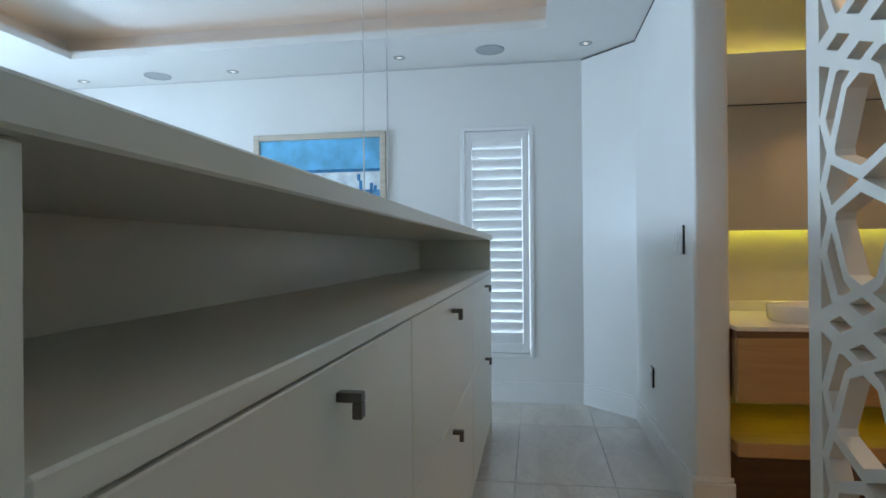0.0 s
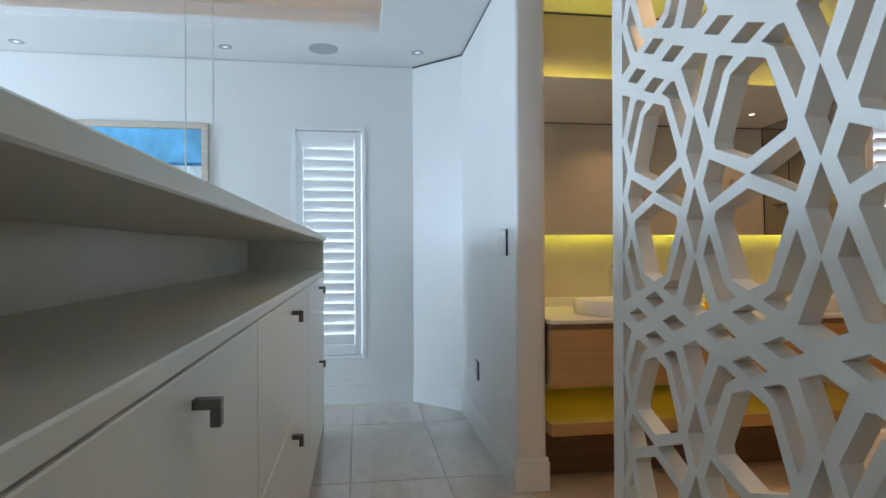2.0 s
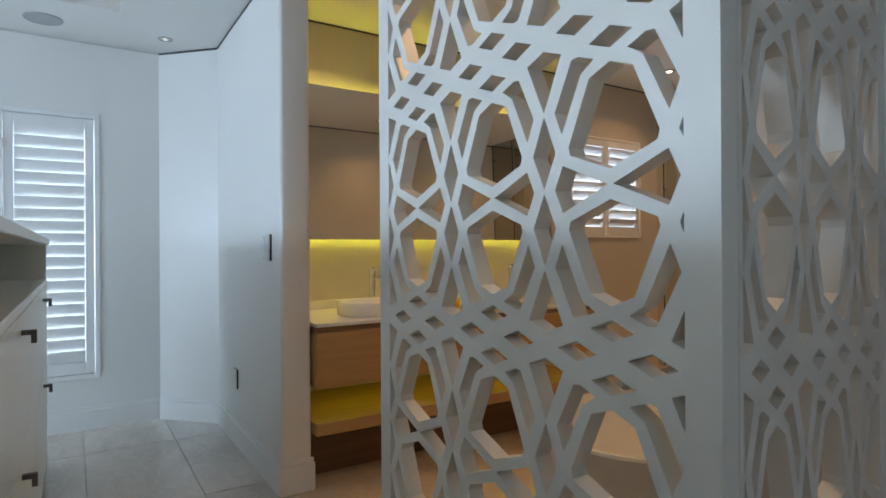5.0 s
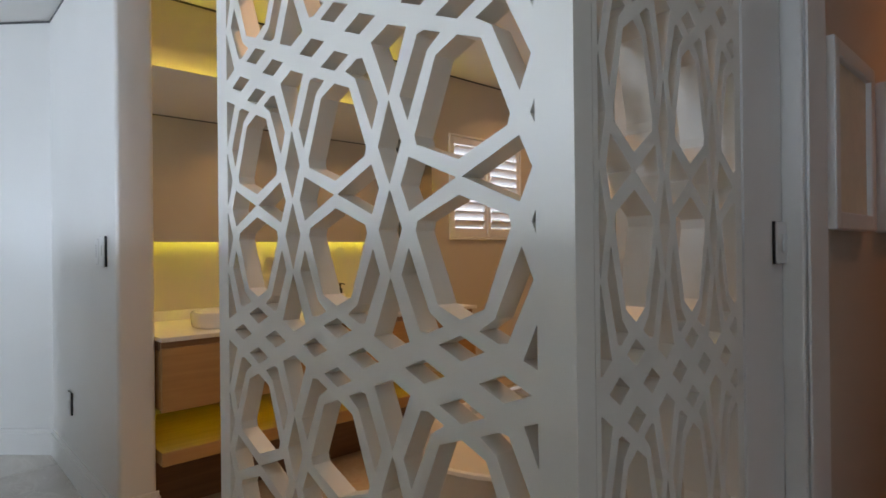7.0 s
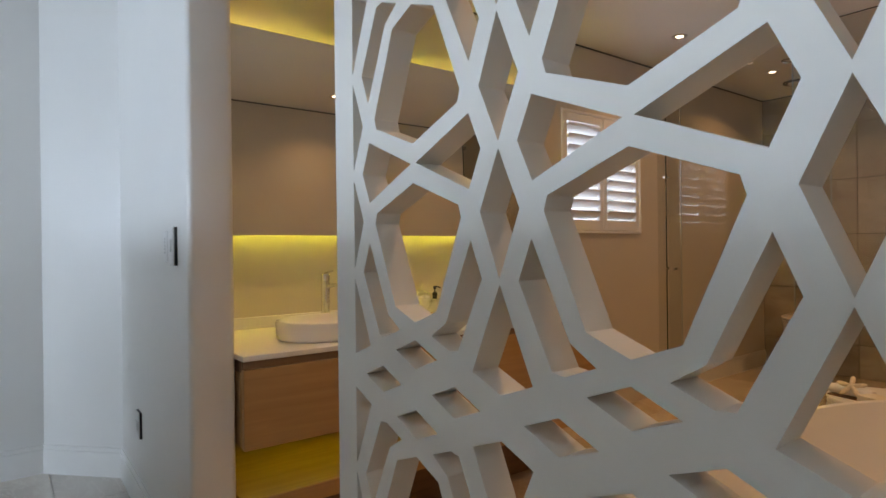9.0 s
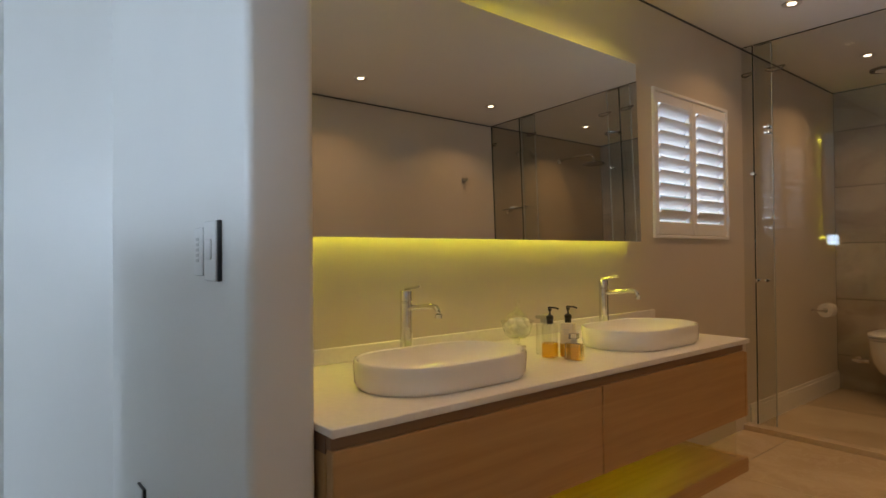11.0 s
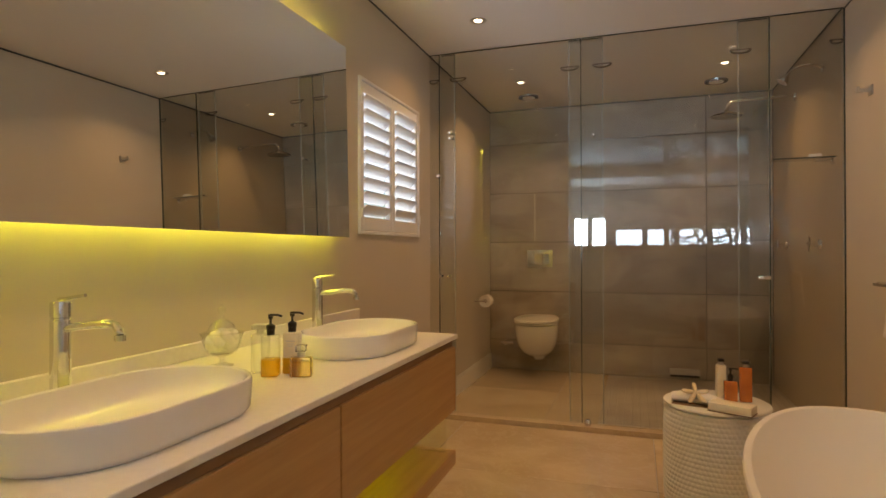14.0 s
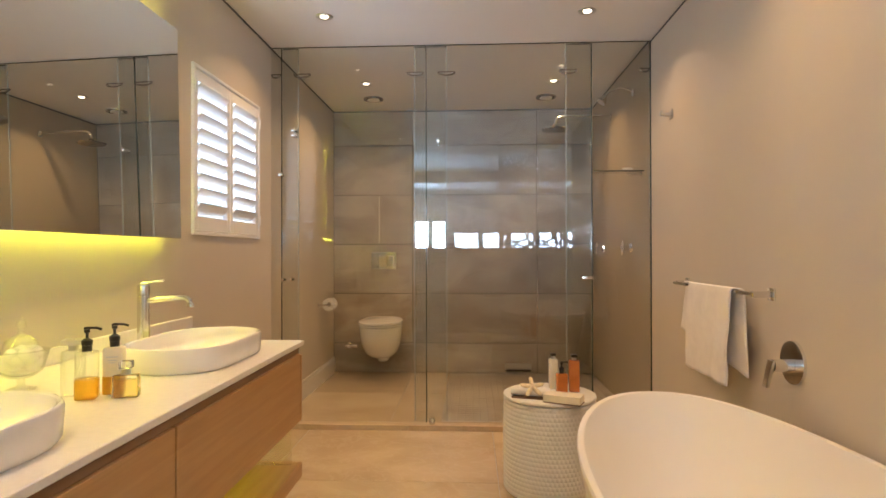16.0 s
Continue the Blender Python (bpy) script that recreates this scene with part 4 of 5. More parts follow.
plate_on_y("wall_socket", "white wall socket with a dark edge low on the wall", -3.395, -3.315, 0.335, 0.448, YJ, [(-0.02, 0.02, 0.03, 0.075)])


def side_switch():
    r = thing("light_switch", "white light switch on the wall beside the passage", "switch", (XS1 - 0.012, 1.60, 1.12))
    boxpart("backplate", M_BLACK, r, (0.0005, 0.006, -0.042, 0.042, 0, 0.094), 0.001)
    boxpart("face", M_SWITCH, r, (0.0065, 0.011, -0.041, 0.041, 0.001, 0.093), 0.0015)
    boxpart("rocker", M_SWITCH, r, (0.0115, 0.016, -0.012, 0.012, 0.025, 0.066), 0.0015)
    return r


side_switch()

# passage ceiling light: unseen, added to give the passage its warm glow
downlight(0.3, 2.9, M_LAMP, 0.05, "bath passage light", "round recessed warm ceiling downlight")
downlight_lamp(0.3, 2.9, H - 0.012, 2.2, (1.0, 0.42, 0.16))

# ---------------------------------------------------------------- vanity top items


def jar():
    r = thing("glass_jar", "footed clear glass jar of cotton wool with a domed lid", "jar", (-2.895, 2.0, ZT))
    bm = bmesh.new()
    lathe(bm, [(0, 0.001), (0.033, 0.001), (0.034, 0.004), (0.012, 0.010), (0.008, 0.020), (0.010, 0.030), (0.030, 0.036), (0.048, 0.050), (0.055, 0.070), (0.062, 0.098), (0.0595, 0.098), (0.0525, 0.071), (0.046, 0.053), (0.029, 0.0395), (0, 0.037)], seg=40)
    part("bowl", bm, M_CLEAR, r, smooth=True)
    bm = bmesh.new()
    lathe(bm, [(0.064, 0.0990), (0.0645, 0.1015), (0.044, 0.104), (0.040, 0.112), (0.033, 0.128), (0.018, 0.140), (0.008, 0.144), (0.005, 0.152), (0.007, 0.158), (0.012, 0.168), (0.009, 0.178), (0.003, 0.186), (0, 0.187), (0, 0.1405), (0.016, 0.1365), (0.030, 0.126), (0.037, 0.111), (0.040, 0.1012), (0.056, 0.0990)], seg=40)
    part("lid", bm, M_CLEAR, r, "domed glass lid with a knob", smooth=True)
    rnd = random.Random(4)
    bm = bmesh.new()
    for i in range(15):
        a = i * 2.4
        bmesh.ops.create_icosphere(bm, subdivisions=2, radius=0.0185 + 0.003 * rnd.random(), matrix=Matrix.Translation((0.030 * math.cos(a), 0.030 * math.sin(a), 0.066 + 0.014 * (i % 3))))
    part("cotton_balls", bm, M_TOWEL, r, "white cotton balls", smooth=True)
    return r


jar()


def flat_bottle(name, label, x, y, w, d, h, body, turn=0.0, base=ZT, cap=None, liquid=None, pump=False, category="bottle", group=""):
    r = thing(name, label, category, (x, y, base), group)
    r.rotation_euler = (0, 0, radians(turn))
    bm = bmesh.new()
    box(bm, -w / 2, w / 2, -d / 2, d / 2, 0.001, h, bevel=min(w, d) * 0.14, seg=2)
    part("body", bm, body, r, smooth=True)
    if liquid:
        lm, lh = liquid
        bm = bmesh.new()
        box(bm, -w / 2 - 0.0008, w / 2 + 0.0008, -d / 2 - 0.0008, d / 2 + 0.0008, 0.002, lh, bevel=min(w, d) * 0.12, seg=2)
        part("liquid", bm, lm, r, smooth=True)
    bm = bmesh.new()
    lathe(bm, [(0, h + 0.0005), (0.011, h + 0.0005), (0.011, h + 0.014), (0, h + 0.014)], seg=20)
    part("neck", bm, M_BLACK if pump else M_STEEL, r, smooth=True)
    if pump:
        bm = bmesh.new()
        lathe(bm, [(0, h + 0.0145), (0.012, h + 0.0145), (0.0125, h + 0.026), (0.007, h + 0.030), (0.0032, h + 0.032), (0.0032, h + 0.044), (0.0065, h + 0.0445), (0.0065, h + 0.052), (0, h + 0.053)], seg=20)
        sweep(bm, [(-0.006, 0, h + 0.054), (0.0, 0, h + 0.0555), (0.02, 0, h + 0.055), (0.032, 0, h + 0.051)], 0.0032, 10)
        part("pump", bm, M_BLACK, r, "black pump head", smooth=True)
    elif cap:
        cm, cw, ch = cap
        bm = bmesh.new()
        box(bm, -cw / 2, cw / 2, -cw / 2, cw / 2, h + 0.0145, h + 0.0145 + ch, bevel=0.002, seg=2)
        part("cap", bm, cm, r)
    return r


flat_bottle("perfume_bottle", "tall clear glass bottle with a brushed metal cap", -2.722, 1.952, 0.046, 0.044, 0.112, M_CLEAR, 20, cap=(M_STEEL, 0.044, 0.013))
flat_bottle("pump_bottle", "clear square pump bottle with amber soap and black pump", -2.664, 1.918, 0.044, 0.042, 0.116, M_CLEAR, 18, liquid=(M_AMBER, 0.052), pump=True)
_pb = flat_bottle("pump_bottle", "pale labelled pump bottle with amber base and black pump", -2.632, 1.975, 0.046, 0.042, 0.118, M_PALE, 18, liquid=(M_AMBER, 0.050), pump=True)
for _i, _h in enumerate((0.094, 0.086, 0.080)):
    boxpart("label_line", M_CABLE, _pb, (-0.013 + 0.003 * _i, 0.013 - 0.003 * _i, -0.0222, -0.0212, _h, _h + 0.0025), 0, "small grey label line")
flat_bottle("perfume_bottle", "square faceted perfume bottle with pale contents", -2.582, 1.942, 0.058, 0.030, 0.056, M_GLASS, 15, liquid=(sheet_glass("perfume", (0.97, 0.86, 0.58), 0.05, 0.10), 0.044), cap=(M_GLASS, 0.028, 0.018))

# ---------------------------------------------------------------- stool items
ZS = 0.47
flat_bottle("toiletry_bottle", "cream lotion bottle with a black cap", -1.335, 3.50, 0.040, 0.032, 0.150, M_PALE, 10, ZS, cap=(M_BLACK, 0.024, 0.014), group="bath bottles")
flat_bottle("toiletry_bottle", "tall orange bath oil bottle with a black cap", -1.242, 3.44, 0.050, 0.036, 0.155, M_ORANGE, 5, ZS, cap=(M_BLACK, 0.028, 0.014), group="bath bottles")
flat_bottle("toiletry_bottle", "short orange soap bottle with a black pump", -1.308, 3.40, 0.052, 0.038, 0.098, M_ORANGE, 8, ZS, pump=True, group="bath bottles")


def soap_box():
    r = thing("soap_box", "pale cardboard soap box on the stool", "box", (-1.325, 3.235, ZS))
    r.rotation_euler = (0, 0, radians(-24))
    boxpart("carton", M_PALE, r, (-0.085, 0.085, -0.042, 0.042, 0.004, 0.038), 0.002)
    boxpart("base_line", M_DARKWOOD, r, (-0.086, 0.086, -0.043, 0.043, 0.0005, 0.0035), 0, "dark bottom edge")
    return r


soap_box()


def starfish_cloth():
    r = thing("rolled_facecloth", "rolled white face cloth on a small tray", "towel", (-1.465, 3.325, ZS))
    r.rotation_euler = (0, 0, radians(-14))
    boxpart("tray", M_DARKWOOD, r, (-0.085, 0.085, -0.04, 0.04, 0.0005, 0.006), 0.001)
    bm = bmesh.new()
    loops = []
    for i in range(9):
        x = -0.09 + 0.18 * i / 8
        q = 0.03 * (1 - 0.25 * abs(i - 4) / 4) * (1 + 0.05 * math.sin(3 * i))
        loops.append([(x, q * 1.1 * math.cos(a), 0.0065 + q * 0.9 + q * 0.9 * math.sin(a)) for a in [2 * math.pi * k / 18 for k in range(18)]])
    loop_skin(bm, loops)
    part("cloth", bm, M_TOWEL, r, smooth=True)
    s = thing("starfish", "dried cream starfish resting on the face cloth", "starfish", (-1.46, 3.30, ZS + 0.052))
    bm = bmesh.new()
    rim = []
    for k in range(40):
        a = 2 * math.pi * k / 40
        q = 0.016 + 0.046 * abs(math.cos(2.5 * a)) ** 2.6
        rim.append((q * math.cos(a), q * math.sin(a)))
    loop_skin(bm, [[(x, y, 0.0) for x, y in rim], [(x * 0.96, y * 0.96, 0.006) for x, y in rim], [(x * 0.5, y * 0.5, 0.013) for x, y in rim], [(x * 0.05, y * 0.05, 0.015) for x, y in rim]])
    part("starfish_body", bm, paint("starfish_shell", (0.78, 0.68, 0.50), 0.8, var=0.15, scale=80, bump=0.1, fine=400), s, smooth=True)
    s.rotation_euler = (radians(38), radians(-12), radians(20))
    return r


starfish_cloth()

# ---------------------------------------------------------------- towel wall


def towel_rail():
    r = thing("towel_rail", "chrome wall towel rail", "towel rail", (XR, 3.30, 0.99))
    bm = bmesh.new()
    box(bm, -0.078, -0.062, -0.43, 0.435, -0.007, 0.007, bevel=0.002)
    part("bar", bm, M_CHROME, r)
    for y in (-0.4485, 0.415):
        bm = bmesh.new()
        box(bm, (-0.0615 if y > 0 else -0.08), -0.008, y, y + 0.018, -0.012, 0.012, bevel=0.002)
        box(bm, -0.008, -0.0005, y - 0.016, y + 0.034, -0.025, 0.025, bevel=0.002)
        part("bracket", bm, M_CHROME, r)
    return r


towel_rail()


def towel():
    r = thing("bath_towel", "white cotton towel hung unevenly over the towel rail", "towel", (XR - 0.07, 3.25, 0.99))
    bm = bmesh.new()
    nu, nv = 44, 48
    front, back = 0.43, 0.30

    def blend(a, b, f):
        return a + (b - a) * max(0.0, min(1.0, f))
    grid = []
    for i in range(nu + 1):
        col = []
        u = i / nu
        for j in range(nv + 1):
            s = -back + (front + back) * j / nv
            drop = abs(s)
            f = min(1.0, drop / 0.3)
            if s >= 0:
                y_near, y_far = blend(-0.225, -0.205, f), blend(0.235, 0.265, f)
                reach = 1.0 - 0.02 * math.sin(3.0 * u) + 0.05 * (1 - u) * u
            else:
                y_near, y_far = blend(-0.26, -0.283, f), blend(0.36, 0.45, f)
                reach = 1.28 - 0.40 * u
            y = blend(y_near, y_far, u)
            wav = 0.011 * math.sin(5.2 * u + 0.4 + 2.0 * drop) + 0.005 * math.sin(13 * u + 1.0 - 4 * drop) + 0.003 * math.sin(29 * drop + 7 * u)
            if drop < 0.02:
                x, z = -0.013 * (s / 0.02), 0.014 - 0.2 * drop * drop / 0.02
            else:
                x, z = (-0.015 if s > 0 else 0.022), 0.012 - (drop - 0.02) * reach
            x += -abs(wav) * f - 0.004 * f if s > 0 else 0.4 * wav * f
            col.append(bm.verts.new((x, y, z)))
        grid.append(col)
    for i in range(nu):
        for j in range(nv):
            bm.faces.new((grid[i][j], grid[i + 1][j], grid[i + 1][j + 1], grid[i][j + 1]))
    ob = part("cloth", bm, M_TOWEL, r, smooth=True)
    mod = ob.modifiers.new("thickness", "SOLIDIFY")
    mod.thickness, mod.offset = 0.007, 0
    return r


towel()


def robe_hook():
    r = thing("robe_hook", "small square chrome robe hook", "hook", (XR, 3.97, 1.95))
    bm = bmesh.new()
    box(bm, -0.008, -0.0005, -0.025, 0.025, -0.025, 0.025, bevel=0.002)
    box(bm, -0.062, -0.008, -0.009, 0.009, -0.009, 0.009, bevel=0.002)
    box(bm, -0.066, -0.0545, -0.011, 0.011, -0.009, 0.02, bevel=0.002)
    part("hook_body", bm, M_STEEL, r)
    return r


robe_hook()


def bath_mixer():
    r = thing("bath_mixer", "round chrome wall bath mixer with a drooping lever", "mixer", (XR, 2.715, 0.755))
    bm = bmesh.new()
    tube(bm, (-0.0005, 0, 0), (-0.010, 0, 0), 0.080, 0.078, 48)
    ob = part("plate", bm, M_CHROME, r, smooth=True)
    bm = bmesh.new()
    tube(bm, (-0.0105, 0, -0.01), (-0.075, 0, -0.01), 0.024, 0.022, 28)
    part("cartridge", bm, M_CHROME, r, smooth=True)
    bm = bmesh.new()
    loops = []
    for t in range(7):
        f = t / 6
        x, z, w = -0.080 - 0.012 * f, 0.008 - 0.10 * f, 0.020 - 0.005 * f
        y = 0.0 + 0.02 * f
        loops.append([(x - 0.005, y - w, z), (x + 0.005, y - w, z), (x + 0.005, y + w, z), (x - 0.005, y + w, z)])
    loop_skin(bm, loops)
    part("lever", bm, M_STEEL, r)
    return r


bath_mixer()


def bath_filler():
    r = thing("bath_filler", "floor-standing chrome arched bath spout", "tap", (-0.40, 0.95, 0))
    bm = bmesh.new()
    tube(bm, (0.02, 0, 0.012), (0.02, 0, 0.79), 0.02, seg=20)
    lathe(bm, [(0, 0.001), (0.05, 0.001), (0.05, 0.008), (0.045, 0.011), (0, 0.011)], 0.02, 0, 0)
    part("column", bm, M_CHROME, r, smooth=True)
    bm = bmesh.new()
    loops = []
    for k in range(15):
        a = math.pi * (0.02 + 0.78 * k / 14)
        cx, cz = -0.085, 0.80
        x, z = cx + 0.115 * math.cos(a), cz + 0.115 * math.sin(a)
        n = Vector((math.cos(a), 0, math.sin(a)))
        w = 0.034
        p = Vector((x, 0, z))
        loops.append([p + Vector((0, -w, 0)) - n * 0.007, p + Vector((0, w, 0)) - n * 0.007, p + Vector((0, w, 0)) + n * 0.007, p + Vector((0, -w, 0)) + n * 0.007])
    loop_skin(bm, loops)
    part("spout", bm, M_CHROME, r, "arched chrome band spout", smooth=True)
    return r


bath_filler()

# ---------------------------------------------------------------- shower fittings


def arc_clamp(x, w=0.055):
    r = thing("glass_clamp", "curved chrome stabiliser clamp on the shower glass", "clamp", (x, YG, 2.335), "glass clamps")
    bm = bmesh.new()
    sweep(bm, [(w * math.cos(a), -0.012 - 0.008 * math.sin(a), -0.022 * math.sin(a)) for a in [math.pi * k / 12 for k in range(13)]], 0.0055, 8)
    box(bm, -w, w, -0.012, -0.0048, 0.0, 0.006)
    part("clamp_body", bm, M_GUNMETAL, r, smooth=True)
    return r


for _x in (-3.035, -2.861, -2.108, -1.904, -1.115, -0.628):
    arc_clamp(_x, 0.055 if abs(_x + 3.035) > 0.01 and abs(_x + 0.628) > 0.01 else 0.03)


def glass_knob(x, z, w, name="door_knob", label="small chrome shower door knob"):
    r = thing(name, label, "knob", (x, YG, z), "shower door knobs")
    bm = bmesh.new()
    tube(bm, (0, -0.0045, 0), (0, -0.03, 0), 0.008, seg=14)
    box(bm, -w, w, -0.046, -0.0302, -0.011, 0.011, bevel=0.004, seg=2)
    tube(bm, (0, 0.0045, 0), (0, 0.03, 0), 0.012, seg=14)
    part("knob_body", bm, M_CHROME, r, smooth=True)
    return r


glass_knob(-2.992, 0.976, 0.018)
glass_knob(-2.938, 0.976, 0.018)
glass_knob(-1.0, 0.99, 0.035)
for _z in (1.966, 1.93):
    glass_knob(-2.91, _z, 0.02, "shower_fixing", "small chrome glass hinge block")
glass_knob(-1.96, 1.884, 0.010, "shower_fixing", "small chrome glass fixing")
glass_knob(-3.01, 1.67, 0.03, "robe_peg", "chrome peg on the shower glass")


def floor_stop():
    r = thing("floor_guide", "small chrome glass guide on the threshold", "guide", (-2.0, YG - 0.026, 0.034))
    bm = bmesh.new()
    lathe(bm, [(0, 0.0005), (0.02, 0.0005), (0.02, 0.03), (0.014, 0.042), (0, 0.045)], seg=20)
    part("guide_body", bm, M_CHROME, r, smooth=True)
    return r


floor_stop()


def shower_head():
    r = thing("rain_shower", "chrome rain shower head on a wall arm", "shower head", (XR - 0.012, 5.35, 2.262))
    bm = bmesh.new()
    sweep(bm, [(0, 0, 0), (-0.06, 0, 0.008), (-0.36, 0, 0.008), (-0.43, 0, 0.0), (-0.455, 0, -0.03), (-0.46, 0, -0.06)], 0.011, 12)
    part("arm", bm, M_CHROME, r, smooth=True)
    bm = bmesh.new()
    lathe(bm, [(0, -0.062), (0.02, -0.062), (0.022, -0.078), (0.10, -0.092), (0.112, -0.10), (0.108, -0.108), (0, -0.106)], -0.46, 0, 0)
    part("rose", bm, M_GUNMETAL, r, smooth=True)
    bm = bmesh.new()
    tube(bm, (-0.0005, 0, 0), (-0.01, 0, 0), 0.03, seg=24)
    part("wall_flange", bm, M_CHROME, r, smooth=True)
    return r


shower_head()


# solid chrome shape standing in for an arched reflection in the side pane
def wall_shower():
    r = thing("wall_shower", "arched chrome form in place of a reflection in the shower glass", "shower head", (XR - 0.012, 4.70, 2.29))
    bm = bmesh.new()
    sweep(bm, [(0, 0, -0.01), (-0.03, 0, 0.008), (-0.07, 0, 0.018), (-0.12, 0, 0.016), (-0.17, 0, -0.004), (-0.20, 0, -0.035)], 0.008, 12)
    part("arm", bm, M_CHROME, r, smooth=True)
    bm = bmesh.new()
    tube(bm, (-0.0005, 0, -0.01), (-0.01, 0, -0.01), 0.026, seg=24)
    part("wall_flange", bm, M_CHROME, r, smooth=True)
    bm = bmesh.new()
    tube(bm, (-0.20, 0, -0.036), (-0.222, 0, -0.066), 0.014, 0.036, 24)
    tube(bm, (-0.2225, 0, -0.0665), (-0.231, 0, -0.078), 0.036, 0.034, 24)
    part("rose", bm, M_CHROME, r, smooth=True)
    return r


wall_shower()


def shower_tap(y, lever):
    r = thing("shower_tap", "chrome wall shower tap", "tap", (XR - 0.012, y, 1.185), "shower taps")
    bm = bmesh.new()
    tube(bm, (-0.0005, 0, 0), (-0.012, 0, 0), 0.034, 0.03, 28)
    tube(bm, (-0.0125, 0, 0), (-0.07, 0, 0), 0.018, 0.016, 20)
    part("tap_body", bm, M_CHROME, r, smooth=True)
    bm = bmesh.new()
    for a in (0, 90):
        c, s = math.cos(radians(a + 10)), math.sin(radians(a + 10))
        sweep(bm, [(-0.062, -lever * c, -lever * s), (-0.062, lever * c, lever * s)], 0.007, 10)
    part("cross_handle", bm, M_CHROME, r, smooth=True)
    return r


shower_tap(5.64, 0.045)
shower_tap(4.78, 0.05)


def shower_shelf():
    r = thing("shower_shelf", "clear glass shower shelf on chrome brackets", "shelf", (XR - 0.012, 4.52, 1.69))
    boxpart("shelf_pane", M_PANE, r, (-0.33, -0.001, -0.06, 0.06, 0, 0.008), 0.001)
    boxpart("shelf_edge", M_GLASSEDGE, r, (-0.33, -0.001, -0.0615, -0.0602, 0, 0.008))
    bm = bmesh.new()
    tube(bm, (-0.0005, 0, -0.012), (-0.09, 0, -0.012), 0.009, seg=14)
    tube(bm, (-0.0005, 0, -0.012), (-0.008, 0, -0.012), 0.022, seg=20)
    part("bracket", bm, M_CHROME, r, smooth=True)
    s = thing("soap_bar", "white bar of soap on the glass shelf", "soap", (XR - 0.11, 4.52, 1.6985))
    bm = bmesh.new()
    box(bm, -0.035, 0.035, -0.022, 0.022, 0.0005, 0.024, bevel=0.009, seg=3)
    part("soap_body", bm, M_CERAMIC, s, smooth=True)
    return r


shower_shelf()


def flush_plate():
    r = thing("flush_plate", "chrome dual flush plate on the tiled wall", "flush plate", (-2.583, YB, 0.99))
    boxpart("plate", M_CHROME, r, (-0.125, 0.125, -0.010, -0.0005, 0, 0.165), 0.003)
    for x0, x1, turn in ((-0.048, 0.030, -7), (0.036, 0.088, 9)):
        bt = boxpart("button", M_CHROME, r, ((x0 - x1) / 2, (x1 - x0) / 2, -0.004, 0.004, -0.052, 0.052), 0.003, seg=2)
        bt.location = ((x0 + x1) / 2, -0.019, 0.083)
        bt.rotation_euler = (radians(5), 0, radians(turn))
    return r


flush_plate()


def tile_filler():
    bm = bmesh.new()
    for i in range(22):
        box(bm, -2.634, -2.626, YB - 0.0016, YB - 0.0004, 1.245 + i * 0.021, 1.261 + i * 0.021)
    return tagged(part("trim_tile_joint", bm, M_PALE), "pale beaded joint above the flush plate", "trim", kind="structure")


tile_filler()


def roll_holder():
    r = thing("toilet_roll_holder", "chrome holder on the wall beside the toilet", "holder", (XL, 5.60, 0.70))
    bm = bmesh.new()
    tube(bm, (0.0005, -0.07, 0), (0.01, -0.07, 0), 0.024, seg=22)
    sweep(bm, [(0.01, -0.07, 0), (0.075, -0.07, 0), (0.085, -0.06, 0), (0.085, 0.09, 0)], 0.007, 10)
    part("arm", bm, M_CHROME, r, smooth=True)
    p = thing("toilet_roll", "white toilet paper roll on its holder", "toilet roll", (XL + 0.085, 5.615, 0.70))
    bm = bmesh.new()
    n = 32
    loops = []
    for rad, y in ((0.02, -0.05), (0.054, -0.05), (0.054, 0.05), (0.02, 0.05)):
        loops.append([(rad * math.cos(2 * math.pi * k / n), y, rad * math.sin(2 * math.pi * k / n)) for k in range(n)])
    loop_skin(bm, loops + [loops[0]], False, False)
    part("paper", bm, M_TOWEL, p, smooth=True)
    return r


roll_holder()


def valve():
    r = thing("angle_valve", "small chrome angle valve low on the tiled wall", "valve", (-2.92, YB, 0.26))
    bm = bmesh.new()
    tube(bm, (0, -0.0005, 0), (0, -0.01, 0), 0.028, seg=20)
    tube(bm, (0, -0.01, 0), (0, -0.06, 0), 0.012, seg=14)
    tube(bm, (-0.03, -0.05, 0), (0.05, -0.05, 0), 0.013, seg=14)
    tube(bm, (0.055, -0.05, 0), (0.085, -0.05, 0), 0.019, seg=16)
    part("valve_body", bm, M_CHROME, r, smooth=True)
    return r


valve()


def drain():
    r = thing("wall_drain", "stainless wall shower drain cover", "drain", (-1.30, YB, 0.02))
    boxpart("cover", M_STEEL, r, (-0.125, 0.125, -0.022, -0.0005, 0.022, 0.075), 0.003)
    boxpart("slot", M_BLACK, r, (-0.12, 0.12, -0.016, -0.0005, 0.0, 0.0215))
    return r


drain()

# ---------------------------------------------------------------- tiles (last)


def shared_tile(name, mesh, at, parent):
    ob = new(name, mesh)
    ob.location = at
    ob.parent = parent
    return ob


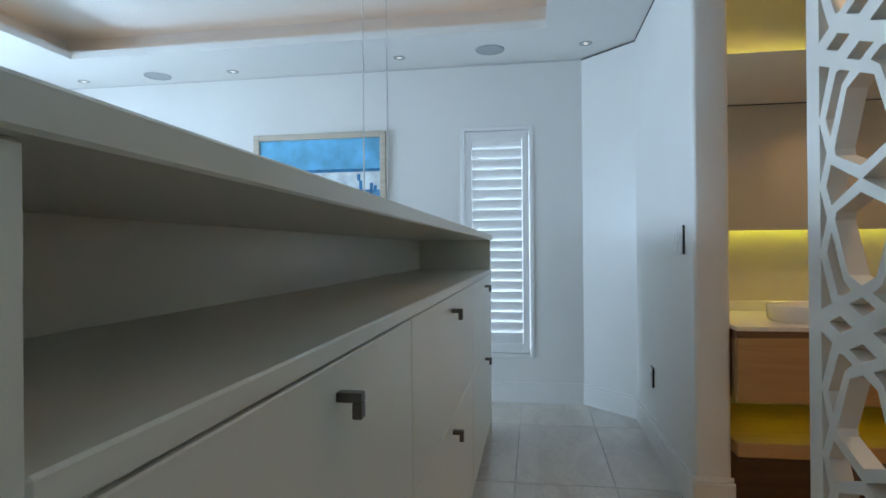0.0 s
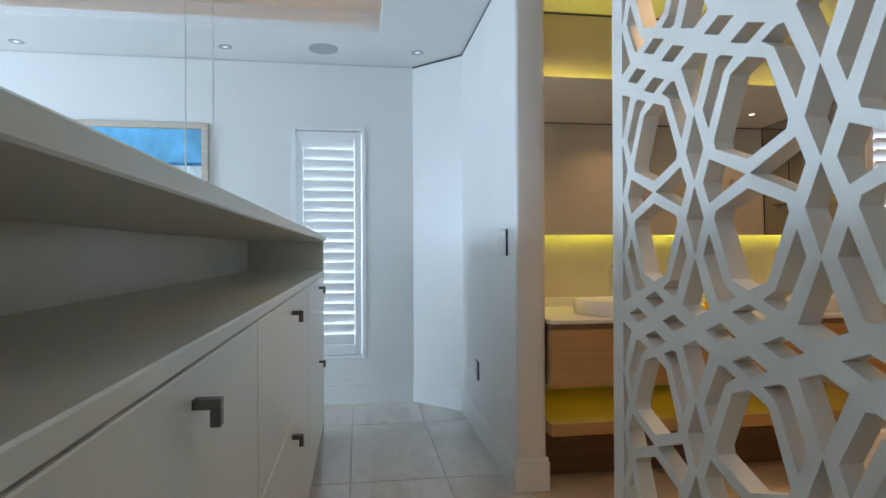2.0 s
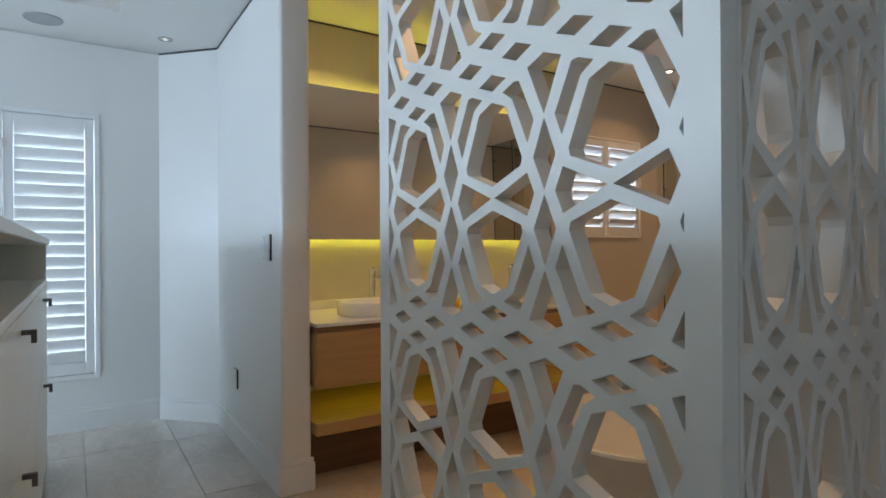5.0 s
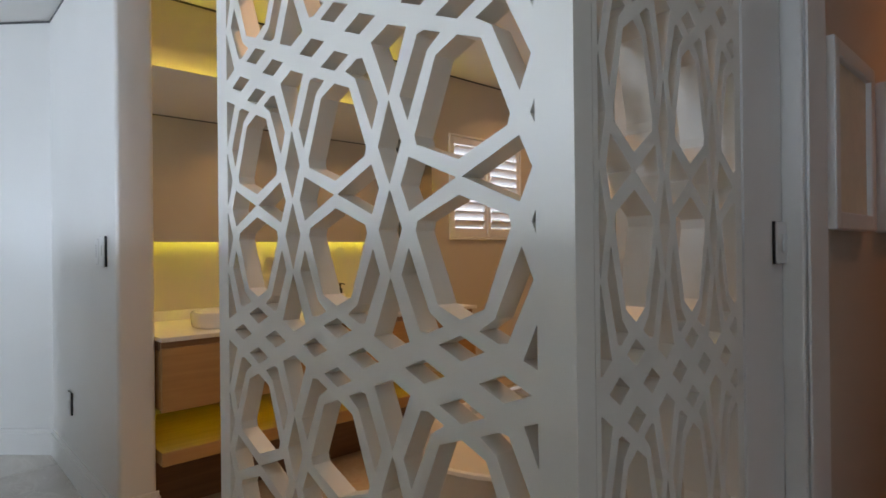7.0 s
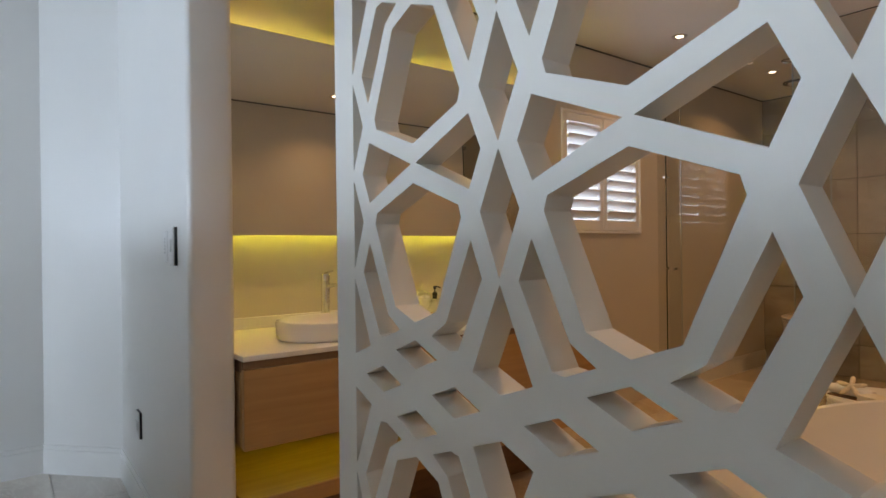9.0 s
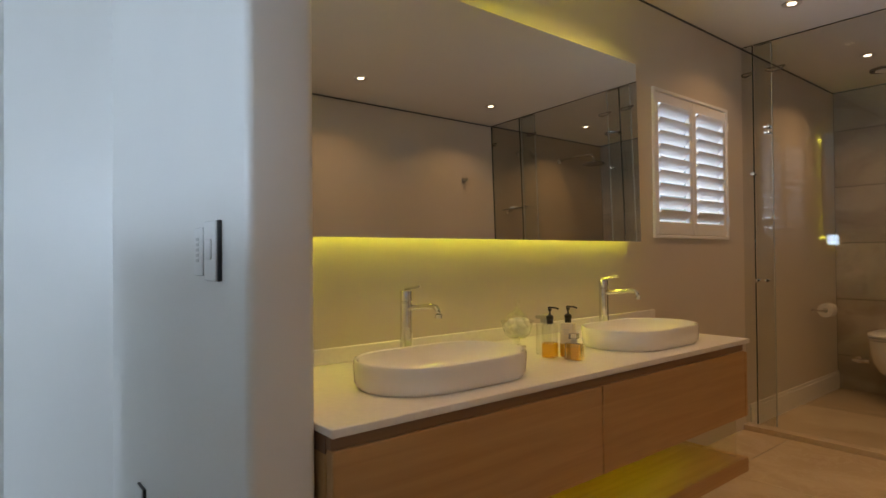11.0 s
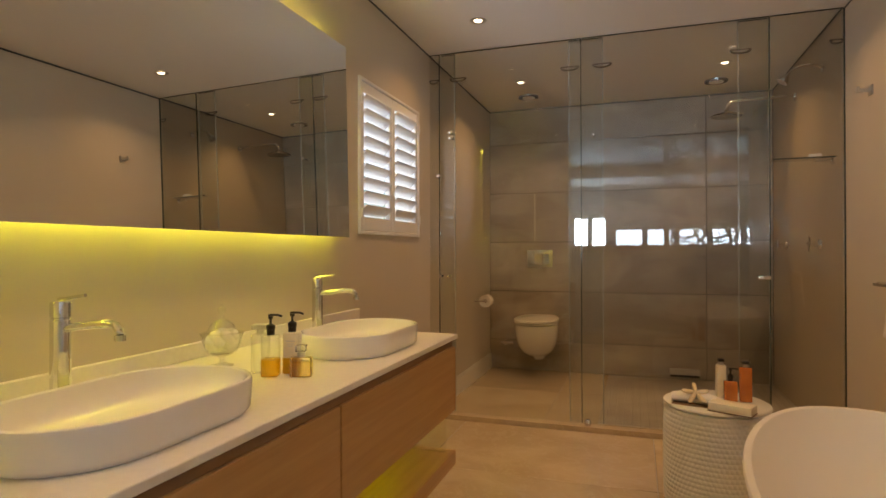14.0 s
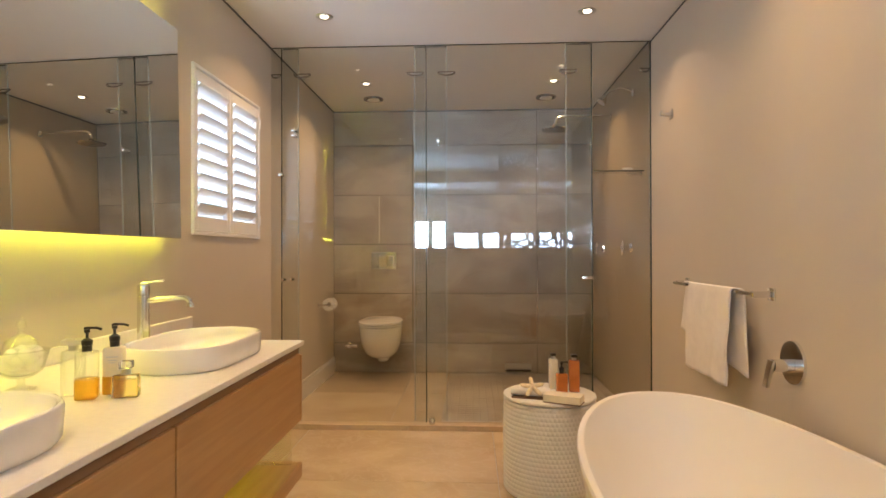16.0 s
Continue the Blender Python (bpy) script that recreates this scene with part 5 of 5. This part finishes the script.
def tile_mesh(name, w, d, t, mat, axis):
    bm = bmesh.new()
    g = 0.0021 if axis == "z" else 0.0028
    if axis == "z":
        box(bm, -w / 2 + g, w / 2 - g, -d / 2 + g, d / 2 - g, -t, 0)
    elif axis == "y":
        box(bm, -w / 2 + g, w / 2 - g, 0, t, -d / 2 + g, d / 2 - g)
    else:
        box(bm, 0, t, -w / 2 + g, w / 2 - g, -d / 2 + g, d / 2 - g)
    es = [e for e in bm.edges]
    bmesh.ops.bevel(bm, geom=es, offset=0.0012, segments=1, affect="EDGES")
    me = bpy.data.meshes.new(name)
    bm.to_mesh(me)
    bm.free()
    me.materials.append(mat)
    return me


def cells(a0, a1, first, step):
    """Joint positions between a0 and a1 on a grid through first."""
    k = math.floor((a0 - first) / step) + 1
    js = [a0]
    while first + k * step < a1 - 1e-6:
        if first + k * step > a0 + 0.004:
            js.append(first + k * step)
        k += 1
    js.append(a1)
    return list(zip(js, js[1:]))


FLOOR = bpy.data.objects["floor"]
BACK = bpy.data.objects["wall_back_tiled"]
_cache = {}


def lay(axis, mat, us, vs, const, parent, t):
    for u0, u1 in us:
        for v0, v1 in vs:
            w, d = round(u1 - u0, 3), round(v1 - v0, 3)
            if w < 0.02 or d < 0.02:
                continue
            key = (axis, mat.name, w, d)
            if key not in _cache:
                _cache[key] = tile_mesh("tile", w, d, t, mat, axis)
            u, v = (u0 + u1) / 2, (v0 + v1) / 2
            at = (u, v, const) if axis == "z" else ((u, const, v) if axis == "y" else (const, u, v))
            shared_tile("tile", _cache[key], at, parent)


YT = 0.875
lay("z", M_FLOOR, cells(XW, XE, -2.69, 0.947), cells(YB0, YT, 0.03, 0.473), 0.0, FLOOR, 0.004)
lay("z", M_FLOOR, [(XS1 + 0.0, 0.7), (0.7, 1.65), (1.65, XE)], [(YT, 1.26), (1.26, YP + 0.14)], 0.0, FLOOR, 0.004)
lay("z", M_BFLOOR, cells(XL, XS1 - 0.002, -1.61, 1.19), cells(YT, YG - 0.046, 3.48, 0.947), 0.0, FLOOR, 0.004)
lay("z", M_BFLOOR, cells(XL, -1.95, -2.3, 0.947), cells(YG + 0.046, YB + 0.011, 5.3, 0.947), 0.0, FLOOR, 0.004)
lay("z", M_DARKWOOD, cells(DX0, 1.0, 0.0, 0.18), [(YP + 0.151, 6.19)], 0.0, FLOOR, 0.004)
lay("y", M_TILE, cells(XL, XR - 0.0125, -2.308, 1.19), cells(0.001, H - 0.002, 0.284, 0.475), YB, BACK, 0.0115)
tagged(boxpart("wall_shower_side", M_SIDE, None, (XR - 0.012, XR - 0.0005, YG + 0.006, YB - 0.001, 0.001, H - 0.002)), "plain brown stone shower side wall, darkened as behind glass", "wall", kind="structure")


def mosaic():
    bm = bmesh.new()
    s, g = 0.0535, 0.003
    vs, fs = [], []
    nx, ny = int((XR - 0.013 + 1.95) / s), int((YB - YG - 0.047) / s)
    for i in range(nx):
        for j in range(ny):
            x0, y0 = -1.949 + i * s, YG + 0.047 + j * s
            x1, y1 = x0 + s - g, y0 + s - g
            b = len(vs)
            vs += [(x0, y0, -0.004), (x1, y0, -0.004), (x1, y1, -0.004), (x0, y1, -0.004), (x0 + 0.001, y0 + 0.001, 0), (x1 - 0.001, y0 + 0.001, 0), (x1 - 0.001, y1 - 0.001, 0), (x0 + 0.001, y1 - 0.001, 0)]
            fs += [(b + 4, b + 5, b + 6, b + 7)] + [(b + k, b + (k + 1) % 4, b + 4 + (k + 1) % 4, b + 4 + k) for k in range(4)]
    bm.free()
    me = bpy.data.meshes.new("shower_mosaic")
    me.from_pydata(vs, [], fs)
    me.materials.append(M_TILE)
    ob = new("shower_mosaic", me)
    return tagged(ob, "small square beige mosaic shower floor", "mosaic", kind="stuff")


mosaic()
